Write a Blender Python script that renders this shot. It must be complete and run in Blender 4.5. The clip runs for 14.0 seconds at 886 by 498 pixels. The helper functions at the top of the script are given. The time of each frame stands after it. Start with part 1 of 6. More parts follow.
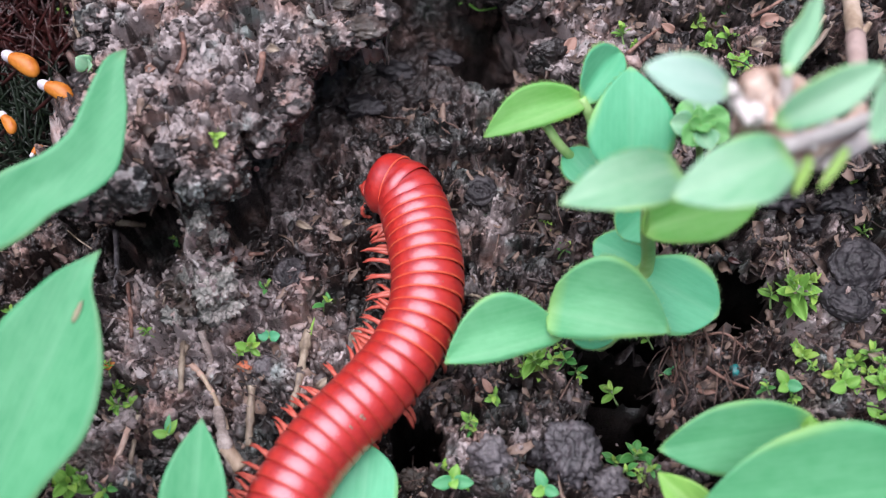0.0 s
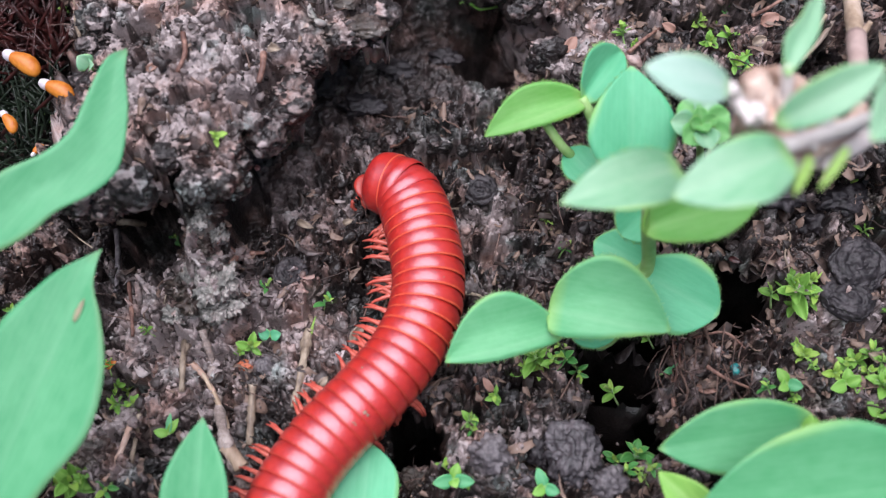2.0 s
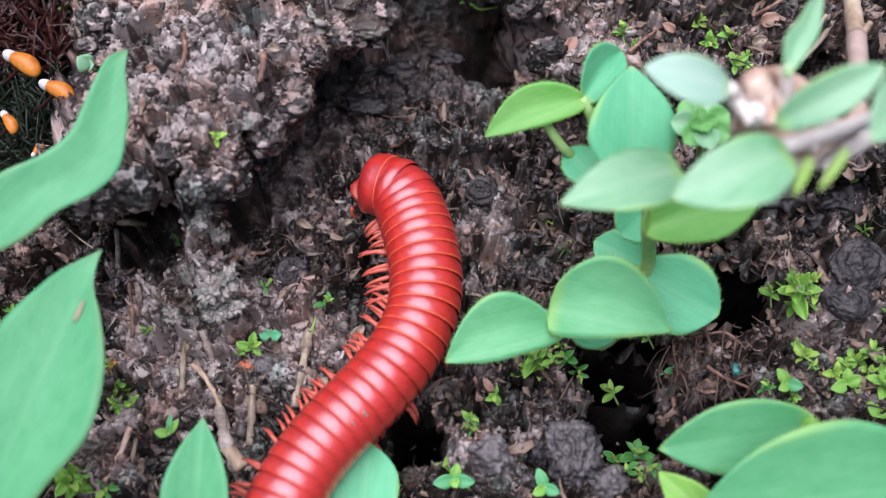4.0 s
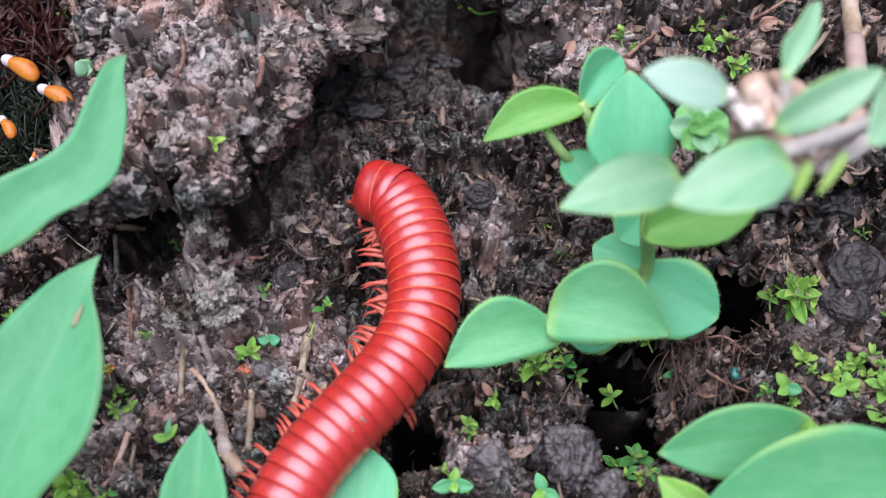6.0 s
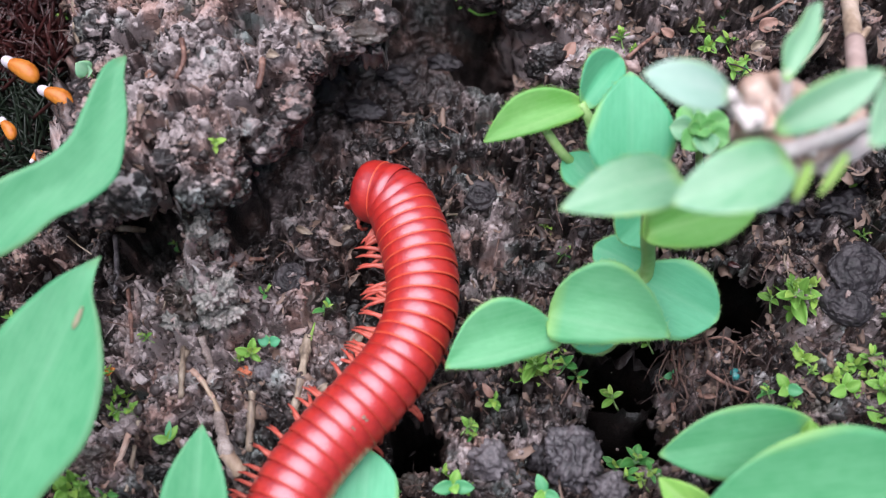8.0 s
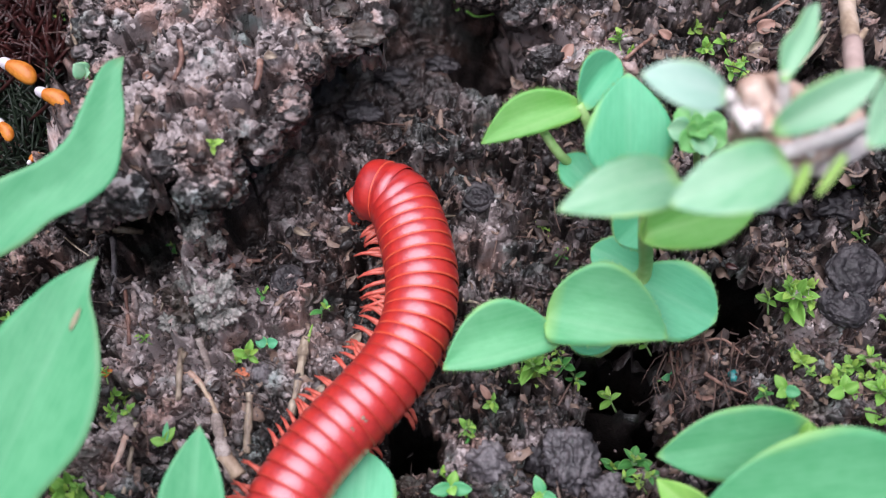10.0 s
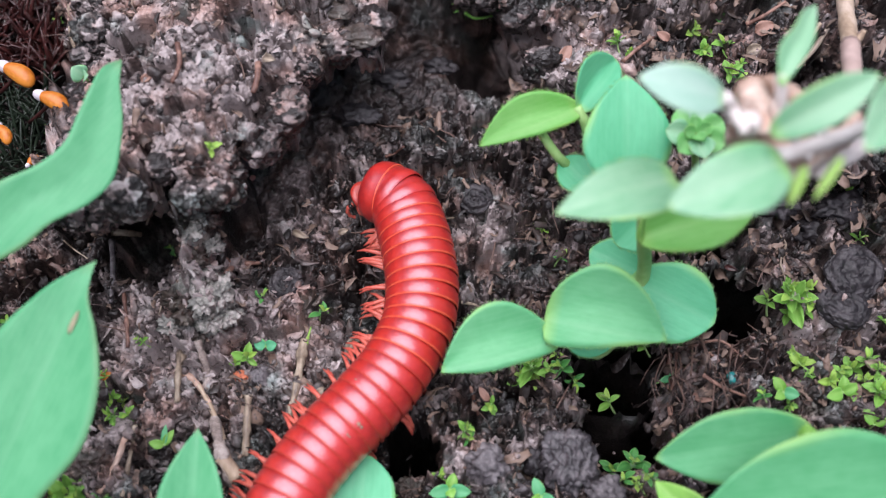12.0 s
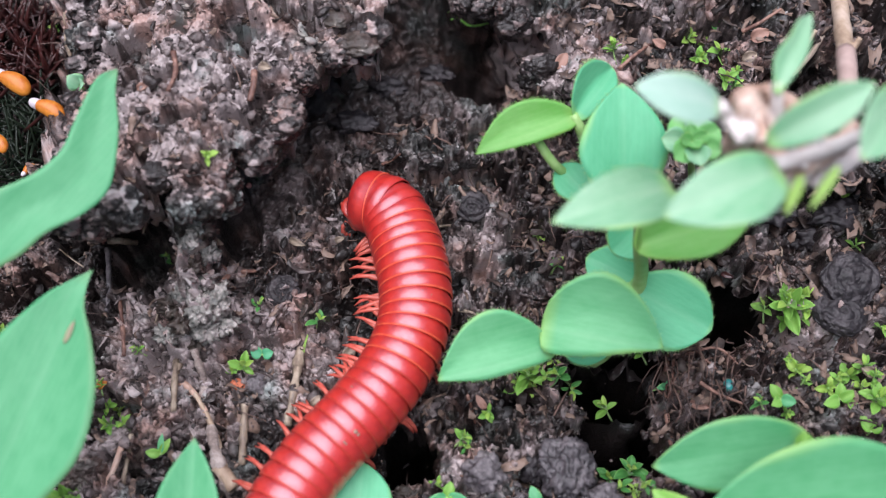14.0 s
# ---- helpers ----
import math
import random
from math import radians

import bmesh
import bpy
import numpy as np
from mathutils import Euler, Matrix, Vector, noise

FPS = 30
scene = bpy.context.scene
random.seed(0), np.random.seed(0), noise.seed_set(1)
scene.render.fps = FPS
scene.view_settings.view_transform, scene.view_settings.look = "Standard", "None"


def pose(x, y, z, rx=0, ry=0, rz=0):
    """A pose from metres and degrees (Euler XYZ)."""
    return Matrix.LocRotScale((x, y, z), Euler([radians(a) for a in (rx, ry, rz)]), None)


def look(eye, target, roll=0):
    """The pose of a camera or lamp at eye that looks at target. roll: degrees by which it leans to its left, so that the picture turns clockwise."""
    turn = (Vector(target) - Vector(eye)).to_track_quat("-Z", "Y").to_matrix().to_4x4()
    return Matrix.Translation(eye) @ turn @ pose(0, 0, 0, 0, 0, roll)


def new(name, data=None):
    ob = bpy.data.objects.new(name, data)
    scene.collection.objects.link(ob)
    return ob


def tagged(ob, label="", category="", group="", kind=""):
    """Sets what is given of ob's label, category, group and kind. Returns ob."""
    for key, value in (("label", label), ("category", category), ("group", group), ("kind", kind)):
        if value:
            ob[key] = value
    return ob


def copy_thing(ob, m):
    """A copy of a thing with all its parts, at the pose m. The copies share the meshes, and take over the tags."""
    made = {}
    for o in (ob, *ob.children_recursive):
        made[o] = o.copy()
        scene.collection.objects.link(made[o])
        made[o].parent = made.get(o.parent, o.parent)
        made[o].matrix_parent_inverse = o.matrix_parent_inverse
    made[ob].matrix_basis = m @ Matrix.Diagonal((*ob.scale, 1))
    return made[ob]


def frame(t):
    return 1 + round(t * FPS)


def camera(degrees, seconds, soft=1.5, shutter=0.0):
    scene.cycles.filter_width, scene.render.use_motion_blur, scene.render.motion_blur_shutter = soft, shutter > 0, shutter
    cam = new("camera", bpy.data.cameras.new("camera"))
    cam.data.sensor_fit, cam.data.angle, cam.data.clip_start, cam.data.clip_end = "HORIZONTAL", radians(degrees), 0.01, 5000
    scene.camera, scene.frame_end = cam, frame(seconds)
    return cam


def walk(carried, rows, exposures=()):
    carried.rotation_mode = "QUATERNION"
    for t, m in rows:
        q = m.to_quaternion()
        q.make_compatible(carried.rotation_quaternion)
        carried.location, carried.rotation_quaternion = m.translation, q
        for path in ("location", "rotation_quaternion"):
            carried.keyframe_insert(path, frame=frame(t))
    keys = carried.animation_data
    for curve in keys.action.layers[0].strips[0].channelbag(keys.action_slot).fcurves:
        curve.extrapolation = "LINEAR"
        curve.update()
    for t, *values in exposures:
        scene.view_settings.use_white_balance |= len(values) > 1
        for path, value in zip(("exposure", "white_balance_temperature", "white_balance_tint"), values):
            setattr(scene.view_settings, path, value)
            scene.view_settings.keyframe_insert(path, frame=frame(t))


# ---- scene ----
# Macro view of a red millipede on a crumbly soil bank; lengths below are in millimetres, MM turns them into metres.
cam = camera(45, 14.0, 1.2)
cam.data.dof.use_dof, cam.data.dof.focus_distance, cam.data.dof.aperture_fstop = True, 0.145, 18.0
walk(cam, [
    (0, pose(0.00000, -0.06128, 0.13141, 25.000, 0.000, -0.000)),
    (0.5, pose(0.00003, -0.06124, 0.13152, 24.945, 0.041, 0.004)),
    (1, pose(-0.00000, -0.06125, 0.13155, 24.934, 0.033, -0.004)),
    (1.5, pose(-0.00003, -0.06127, 0.13154, 24.943, 0.015, 0.003)),
    (2, pose(0.00000, -0.06126, 0.13155, 24.925, 0.030, 0.025)),
    (2.5, pose(0.00007, -0.06123, 0.13158, 24.893, 0.076, 0.042)),
    (3, pose(0.00015, -0.06118, 0.13166, 24.847, 0.129, 0.049)),
    (5.5, pose(-0.00006, -0.06112, 0.13163, 24.996, -0.018, -0.053)),
    (6, pose(0.00006, -0.06100, 0.13168, 25.049, 0.045, -0.079)),
    (6.5, pose(-0.00000, -0.06098, 0.13168, 25.095, 0.047, -0.105)),
    (7, pose(-0.00002, -0.06100, 0.13171, 25.108, 0.060, -0.098)),
    (7.5, pose(-0.00002, -0.06100, 0.13171, 25.108, 0.060, -0.098)),
    (8, pose(-0.00012, -0.06099, 0.13163, 25.117, 0.010, -0.135)),
    (10.5, pose(-0.00006, -0.06113, 0.13148, 25.286, -0.086, -0.191)),
    (11, pose(0.00005, -0.06095, 0.13157, 25.257, -0.049, -0.223)),
    (11.5, pose(0.00013, -0.06084, 0.13162, 25.250, -0.032, -0.243)),
    (12, pose(0.00012, -0.06083, 0.13161, 25.263, -0.044, -0.260)),
    (12.5, pose(0.00007, -0.06087, 0.13156, 25.304, -0.069, -0.287)),
    (13, pose(0.00007, -0.06084, 0.13156, 25.356, -0.088, -0.324)),
    (13.5, pose(0.00007, -0.06069, 0.13164, 25.414, -0.124, -0.382)),
    (14, pose(0.00010, -0.06039, 0.13176, 25.494, -0.166, -0.455)),
])

# world: bright overcast sky, one wide soft sun high above
SUN_ELEVATION, SUN_TURN = 83.0, -55.0
world = bpy.data.worlds.new("world")
scene.world = world
world.use_nodes = True
sky = world.node_tree.nodes.new("ShaderNodeTexSky")
sky.sky_type, sky.sun_disc = "NISHITA", False
sky.sun_elevation, sky.sun_rotation = radians(SUN_ELEVATION), radians(SUN_TURN)
sky.air_density, sky.dust_density, sky.ozone_density = 1.0, 4.0, 1.0
back = world.node_tree.nodes["Background"]
world.node_tree.links.new(sky.outputs[0], back.inputs[0])
back.inputs[1].default_value = 0.05
sun = new("sun", bpy.data.lights.new("sun", "SUN"))
sun.data.energy, sun.data.angle, sun.data.color = 4.7, radians(74), (0.905, 0.89, 1.0)
sun.matrix_world = look((math.sin(radians(SUN_TURN)) * math.cos(radians(SUN_ELEVATION)), math.cos(radians(SUN_TURN)) * math.cos(radians(SUN_ELEVATION)), math.sin(radians(SUN_ELEVATION))), (0, 0, 0))
scene.view_settings.exposure = 0.52

MM = 0.001
rng = np.random.default_rng(7)


# ---- materials ----
def material(name, colours, scale, rough=(0.5, 0.7), bump=0.3, bump_scale=None, translucent=0.0, coat=0.0, per_piece=0.0, stretch=(1, 1, 1), specular=0.5, fine=0.35):
    """Noise-mixed colours (2 to 4), roughness range and fine relief; scale is in features per metre."""
    m = bpy.data.materials.new(name)
    m.use_nodes = True
    nt = m.node_tree
    n, l = nt.nodes, nt.links
    b = n["Principled BSDF"]
    co = n.new("ShaderNodeTexCoord")
    mp = n.new("ShaderNodeMapping")
    mp.inputs["Scale"].default_value = stretch
    l.new(co.outputs["Object"], mp.inputs[0])
    big = n.new("ShaderNodeTexNoise")
    big.inputs["Scale"].default_value, big.inputs["Detail"].default_value, big.inputs["Roughness"].default_value = scale, 5, 0.65
    l.new(mp.outputs[0], big.inputs["Vector"])
    fac = big.outputs[0]
    small = n.new("ShaderNodeTexNoise")
    small.inputs["Scale"].default_value, small.inputs["Detail"].default_value = scale * 6.3, 3
    l.new(mp.outputs[0], small.inputs["Vector"])
    mix = n.new("ShaderNodeMath")
    mix.operation = "MULTIPLY_ADD"
    l.new(small.outputs[0], mix.inputs[0])
    mix.inputs[1].default_value = fine
    l.new(fac, mix.inputs[2])
    last = mix.outputs[0]
    off = 0.5 * fine
    if per_piece:
        info = n.new("ShaderNodeNewGeometry")
        isl = n.new("ShaderNodeMath")
        isl.operation = "MULTIPLY_ADD"
        l.new(info.outputs["Random Per Island"], isl.inputs[0])
        isl.inputs[1].default_value = per_piece
        l.new(last, isl.inputs[2])
        last = isl.outputs[0]
        off += per_piece * 0.5
    ramp = n.new("ShaderNodeValToRGB")
    e = ramp.color_ramp.elements
    lo, hi = 0.32 + off - per_piece * 0.4, 0.66 + off + per_piece * 0.4
    k = len(colours)
    for i, c in enumerate(colours):
        pos = min(1.0, max(0.0, lo + (hi - lo) * i / max(1, k - 1)))
        el = e[i] if i < 2 else e.new(pos)
        el.position, el.color = pos, (*c, 1)
    l.new(last, ramp.inputs[0])
    l.new(ramp.outputs[0], b.inputs["Base Color"])
    mr = n.new("ShaderNodeMapRange")
    mr.inputs[1].default_value, mr.inputs[2].default_value, mr.inputs[3].default_value, mr.inputs[4].default_value = 0.3, 0.7, rough[0], rough[1]
    l.new(small.outputs[0], mr.inputs[0])
    l.new(mr.outputs[0], b.inputs["Roughness"])
    b.inputs["Specular IOR Level"].default_value = specular
    b.inputs["Coat Weight"].default_value, b.inputs["Coat Roughness"].default_value = coat, 0.36
    if bump:
        bn = n.new("ShaderNodeTexNoise")
        bn.inputs["Scale"].default_value, bn.inputs["Detail"].default_value = bump_scale or scale * 8, 4
        l.new(mp.outputs[0], bn.inputs["Vector"])
        bu = n.new("ShaderNodeBump")
        bu.inputs["Strength"].default_value, bu.inputs["Distance"].default_value = bump, 0.3 * MM
        l.new(bn.outputs[0], bu.inputs["Height"])
        l.new(bu.outputs[0], b.inputs["Normal"])
    if translucent:
        tr = n.new("ShaderNodeBsdfTranslucent")
        l.new(ramp.outputs[0], tr.inputs[0])
        ms = n.new("ShaderNodeMixShader")
        ms.inputs[0].default_value = translucent
        l.new(b.outputs[0], ms.inputs[1])
        l.new(tr.outputs[0], ms.inputs[2])
        l.new(ms.outputs[0], n["Material Output"].inputs[0])
    return m


def leaf_material(name, deep, fresh, pale, rough=(0.38, 0.55), translucent=0.3, veins=0.1, vein_scale=1500.0, rim=(0.38, 0.62, 0.15), rim_most=0.65):
    """Green blade: lengthwise veins across local x, blotches, paler midrib."""
    m = material(name, (deep, fresh), 160, rough, 0.12, 2500, translucent, stretch=(1, 0.45, 1), specular=0.4, fine=0.3)
    nt = m.node_tree
    n, l = nt.nodes, nt.links
    skin = n["Principled BSDF"]
    skin.inputs["Sheen Weight"].default_value, skin.inputs["Sheen Roughness"].default_value = 0.25, 0.4
    ramp = [x for x in n if x.type == "VALTORGB"][0]
    co = [x for x in n if x.type == "TEX_COORD"][0]
    sep = n.new("ShaderNodeSeparateXYZ")
    l.new(co.outputs["Object"], sep.inputs[0])
    wob = n.new("ShaderNodeMath")
    wob.operation = "MULTIPLY"
    l.new(sep.outputs[0], wob.inputs[0])
    wob.inputs[1].default_value = vein_scale * 6.283
    sn = n.new("ShaderNodeMath")
    sn.operation = "SINE"
    l.new(wob.outputs[0], sn.inputs[0])
    ab = n.new("ShaderNodeMath")
    ab.operation = "ABSOLUTE"
    l.new(sep.outputs[0], ab.inputs[0])
    rib = n.new("ShaderNodeMapRange")
    rib.inputs[1].default_value, rib.inputs[2].default_value, rib.inputs[3].default_value, rib.inputs[4].default_value = 0.1 * MM, 0.6 * MM, 0.22, 0.0
    l.new(ab.outputs[0], rib.inputs[0])
    vm = n.new("ShaderNodeMapRange")
    vm.inputs[1].default_value, vm.inputs[2].default_value, vm.inputs[3].default_value, vm.inputs[4].default_value = 0.3, 1.0, 0.0, veins
    l.new(sn.outputs[0], vm.inputs[0])
    add = n.new("ShaderNodeMath")
    add.operation, add.use_clamp = "ADD", True
    l.new(rib.outputs[0], add.inputs[0])
    l.new(vm.outputs[0], add.inputs[1])
    mx = n.new("ShaderNodeMix")
    mx.data_type = "RGBA"
    l.new(add.outputs[0], mx.inputs["Factor"])
    l.new(ramp.outputs[0], mx.inputs["A"])
    mx.inputs["B"].default_value = (*pale, 1)
    at = n.new("ShaderNodeAttribute")
    at.attribute_name = "rim"
    rm = n.new("ShaderNodeMapRange")
    rm.inputs[1].default_value, rm.inputs[2].default_value, rm.inputs[3].default_value, rm.inputs[4].default_value = 0.35, 1.0, 0.0, rim_most
    l.new(at.outputs["Fac"], rm.inputs[0])
    edge = n.new("ShaderNodeMix")
    edge.data_type = "RGBA"
    l.new(rm.outputs[0], edge.inputs["Factor"])
    l.new(mx.outputs["Result"], edge.inputs["A"])
    edge.inputs["B"].default_value = (*rim, 1)
    for node in n:
        if node.type == "BSDF_PRINCIPLED":
            l.new(edge.outputs["Result"], node.inputs["Base Color"])
        if node.type == "BSDF_TRANSLUCENT":
            l.new(edge.outputs["Result"], node.inputs[0])
    return m


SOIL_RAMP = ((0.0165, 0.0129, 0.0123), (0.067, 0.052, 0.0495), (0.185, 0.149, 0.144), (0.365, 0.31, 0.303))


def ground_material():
    """Dark moist earth to paler dry crust by the crust attribute, which also paints light and shade; each crumb has its
    own tone.
    """
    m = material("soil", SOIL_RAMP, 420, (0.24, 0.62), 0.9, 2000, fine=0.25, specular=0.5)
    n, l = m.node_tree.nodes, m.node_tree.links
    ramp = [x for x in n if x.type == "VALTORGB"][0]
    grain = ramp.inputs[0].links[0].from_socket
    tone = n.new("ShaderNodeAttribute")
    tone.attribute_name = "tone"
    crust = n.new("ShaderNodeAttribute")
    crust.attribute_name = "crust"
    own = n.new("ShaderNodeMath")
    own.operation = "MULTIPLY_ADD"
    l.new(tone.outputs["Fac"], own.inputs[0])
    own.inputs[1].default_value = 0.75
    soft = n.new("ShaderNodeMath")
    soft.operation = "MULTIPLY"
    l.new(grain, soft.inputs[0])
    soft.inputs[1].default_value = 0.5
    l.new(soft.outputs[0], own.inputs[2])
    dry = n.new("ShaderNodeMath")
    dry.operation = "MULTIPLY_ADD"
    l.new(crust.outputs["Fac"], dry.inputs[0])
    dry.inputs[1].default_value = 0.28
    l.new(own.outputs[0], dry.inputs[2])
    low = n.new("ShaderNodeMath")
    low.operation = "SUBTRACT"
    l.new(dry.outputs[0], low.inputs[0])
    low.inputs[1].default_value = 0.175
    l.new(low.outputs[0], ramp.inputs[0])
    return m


def tint_patches(m, seed, colour, scale, lo, hi, most):
    """Multiplies the base colour by colour in noise patches of the world's scale."""
    n, l = m.node_tree.nodes, m.node_tree.links
    skin = n["Principled BSDF"].inputs["Base Color"]
    src = skin.links[0].from_socket
    co = n.new("ShaderNodeTexCoord")
    mp = n.new("ShaderNodeMapping")
    mp.inputs["Location"].default_value = (seed, 1.7 * seed, 0)
    l.new(co.outputs["Object"], mp.inputs[0])
    no = n.new("ShaderNodeTexNoise")
    no.inputs["Scale"].default_value, no.inputs["Detail"].default_value = scale, 5
    l.new(mp.outputs[0], no.inputs["Vector"])
    mr = n.new("ShaderNodeMapRange")
    mr.inputs[1].default_value, mr.inputs[2].default_value, mr.inputs[3].default_value, mr.inputs[4].default_value = lo, hi, 0.0, most
    l.new(no.outputs[0], mr.inputs[0])
    mx = n.new("ShaderNodeMix")
    mx.data_type, mx.blend_type = "RGBA", "MULTIPLY"
    l.new(mr.outputs[0], mx.inputs["Factor"])
    l.new(src, mx.inputs["A"])
    mx.inputs["B"].default_value = (*colour, 1)
    l.new(mx.outputs["Result"], skin)
    return m


M_SOIL = ground_material()
M_CRUMB = material("crumb_soil", ((0.02, 0.015, 0.0135), (0.062, 0.047, 0.042), (0.12, 0.094, 0.086), (0.27, 0.222, 0.21)), 420, (0.36, 0.66), 0.5, 2400, per_piece=0.6, fine=0.4, specular=0.4)
for soil in (M_SOIL, M_CRUMB):
    tint_patches(soil, 3.1, (0.56, 0.95, 0.92), 110, 0.55, 0.65, 0.62)
    tint_patches(soil, 5.7, (1.0, 0.7, 0.58), 150, 0.5, 0.64, 0.75)
    tint_patches(soil, 8.3, (0.5, 0.46, 0.46), 60, 0.5, 0.64, 0.5)
M_FLAKE = material("plant_litter", ((0.012, 0.008, 0.0065), (0.034, 0.021, 0.0165), (0.075, 0.047, 0.036), (0.18, 0.122, 0.094)), 300, (0.45, 0.75), 0.3, 2500, per_piece=0.7)
M_ALGAE = material("algae_crust", ((0.045, 0.048, 0.042), (0.19, 0.185, 0.168), (0.42, 0.38, 0.355)), 420, (0.35, 0.7), 0.8, 2400)
M_ROOT = material("root_fibre", ((0.045, 0.02, 0.015), (0.12, 0.056, 0.042), (0.26, 0.145, 0.11)), 250, (0.5, 0.7), 0.3, 2500, per_piece=0.5)
M_FIBRE = material("dark_fibre", ((0.014, 0.008, 0.0065), (0.04, 0.021, 0.016), (0.105, 0.06, 0.046)), 250, (0.5, 0.7), 0.3, 2500, per_piece=0.6)
M_RIBBED = material("grey_violet_clay", ((0.018, 0.016, 0.018), (0.05, 0.044, 0.048), (0.125, 0.11, 0.115)), 480, (0.3, 0.6), 0.6, 2400)
M_DARK = material("dark_clay", ((0.007, 0.006, 0.007), (0.02, 0.017, 0.019), (0.055, 0.048, 0.051)), 500, (0.42, 0.62), 0.35, 2600, specular=0.35)
M_PEBBLE = material("grey_clod", ((0.035, 0.03, 0.033), (0.09, 0.079, 0.084), (0.19, 0.17, 0.174)), 450, (0.35, 0.65), 0.8, 2200)
M_LEAF = leaf_material("leaf_green", (0.075, 0.355, 0.14), (0.14, 0.46, 0.215), (0.22, 0.54, 0.29))
M_GRASS = leaf_material("grass_blade", (0.062, 0.335, 0.14), (0.125, 0.44, 0.21), (0.19, 0.5, 0.27), rim=(0.24, 0.3, 0.12), rim_most=0.5)
M_LEAF_YOUNG = leaf_material("leaf_young", (0.18, 0.53, 0.1), (0.3, 0.65, 0.2), (0.42, 0.7, 0.28), translucent=0.45)
M_LEAF_BRIGHT = leaf_material("leaf_bright", (0.115, 0.45, 0.19), (0.2, 0.57, 0.28), (0.3, 0.63, 0.36))
M_LEAF_COOL = leaf_material("leaf_bluegreen", (0.09, 0.44, 0.215), (0.145, 0.55, 0.3), (0.22, 0.6, 0.35))
M_LEAF_LIME = leaf_material("leaf_lime", (0.16, 0.42, 0.06), (0.3, 0.58, 0.12), (0.42, 0.66, 0.2))
# the spray's pale and whitish base colours stand in for sky sheen
M_LEAF_PALE = leaf_material("leaf_pale", (0.19, 0.46, 0.25), (0.34, 0.58, 0.38), (0.48, 0.68, 0.48), rough=(0.25, 0.4))
M_LEAF_WHITE_SHEEN = leaf_material("leaf_white_sheen", (0.32, 0.54, 0.42), (0.5, 0.67, 0.58), (0.6, 0.75, 0.65), rough=(0.25, 0.4), rim=(0.4, 0.6, 0.25))
M_BUD = leaf_material("bud_yellowgreen", (0.3, 0.56, 0.11), (0.46, 0.66, 0.18), (0.6, 0.72, 0.3), translucent=0.4)
M_LEAF_FRESH = leaf_material("leaf_fresh", (0.19, 0.54, 0.16), (0.29, 0.64, 0.25), (0.4, 0.69, 0.33), translucent=0.45)
M_MOSS = leaf_material("moss_green", (0.1, 0.3, 0.03), (0.24, 0.5, 0.08), (0.4, 0.62, 0.18))
M_MOSS_TIP = leaf_material("moss_tip", (0.24, 0.46, 0.05), (0.42, 0.64, 0.12), (0.56, 0.72, 0.24), translucent=0.4)
M_MOSS_DEEP = leaf_material("moss_deep", (0.04, 0.2, 0.035), (0.09, 0.34, 0.08), (0.16, 0.42, 0.13))
M_STEM = material("stem_green", ((0.26, 0.5, 0.14), (0.44, 0.64, 0.27)), 200, (0.35, 0.5), 0.15, 2500, 0.2)
M_STEM_PALE = material("stem_pale", ((0.62, 0.54, 0.52), (0.82, 0.77, 0.74)), 200, (0.3, 0.5), 0.15, 2500, 0.15)
M_STEM_PINK = material("stem_pink", ((0.36, 0.24, 0.21), (0.56, 0.42, 0.38)), 200, (0.35, 0.55), 0.2, 2000, 0.1)
M_TAN = material("dry_stalk", ((0.2, 0.13, 0.09), (0.38, 0.28, 0.2), (0.52, 0.41, 0.33)), 220, (0.45, 0.7), 0.35, 1800, stretch=(1, 0.35, 0.6))
M_HUSK = material("papery_husk", ((0.56, 0.38, 0.3), (0.78, 0.62, 0.53), (0.88, 0.8, 0.75)), 150, (0.4, 0.6), 0.3, 1500, 0.25)
M_HUSK_BROWN = material("brown_husk", ((0.4, 0.23, 0.17), (0.6, 0.4, 0.31), (0.72, 0.54, 0.45)), 170, (0.4, 0.6), 0.3, 1500, 0.2)
M_ROOT_GREY = material("crusted_root", ((0.1, 0.075, 0.066), (0.24, 0.19, 0.17), (0.42, 0.36, 0.33)), 500, (0.5, 0.75), 0.8, 2200)
M_STRAW = material("straw_stick", ((0.1, 0.072, 0.054), (0.25, 0.195, 0.145), (0.42, 0.35, 0.27)), 420, (0.4, 0.65), 0.7, 2200, stretch=(1, 0.35, 0.6))
M_SCAR = material("leaf_scar", ((0.16, 0.2, 0.1), (0.3, 0.24, 0.16)), 700, (0.5, 0.7), 0.2, 2500)
M_ORANGE = material("orange_cap", ((0.42, 0.11, 0.01), (0.65, 0.24, 0.03)), 250, (0.35, 0.55), 0.1, 2500, 0.1)
M_WHITE = material("white_tip", ((0.45, 0.41, 0.44), (0.66, 0.62, 0.66)), 300, (0.3, 0.5), 0.1, 2500)
# bristle and bract tones, darkened beyond their own to carry the shade there
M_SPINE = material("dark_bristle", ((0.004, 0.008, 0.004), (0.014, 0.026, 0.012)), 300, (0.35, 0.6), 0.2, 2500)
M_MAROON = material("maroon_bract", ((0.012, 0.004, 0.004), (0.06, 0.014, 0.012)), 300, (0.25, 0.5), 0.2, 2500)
M_TEAL = material("teal_flake", ((0.01, 0.09, 0.09), (0.02, 0.2, 0.19)), 600, (0.25, 0.4), 0.1, 2500)
M_RED = material("red_shell", ((0.3, 0.012, 0.012), (0.44, 0.018, 0.012), (0.52, 0.028, 0.016)), 330, (0.36, 0.48), 0.12, 2600, coat=0.85, fine=0.25, specular=0.9)
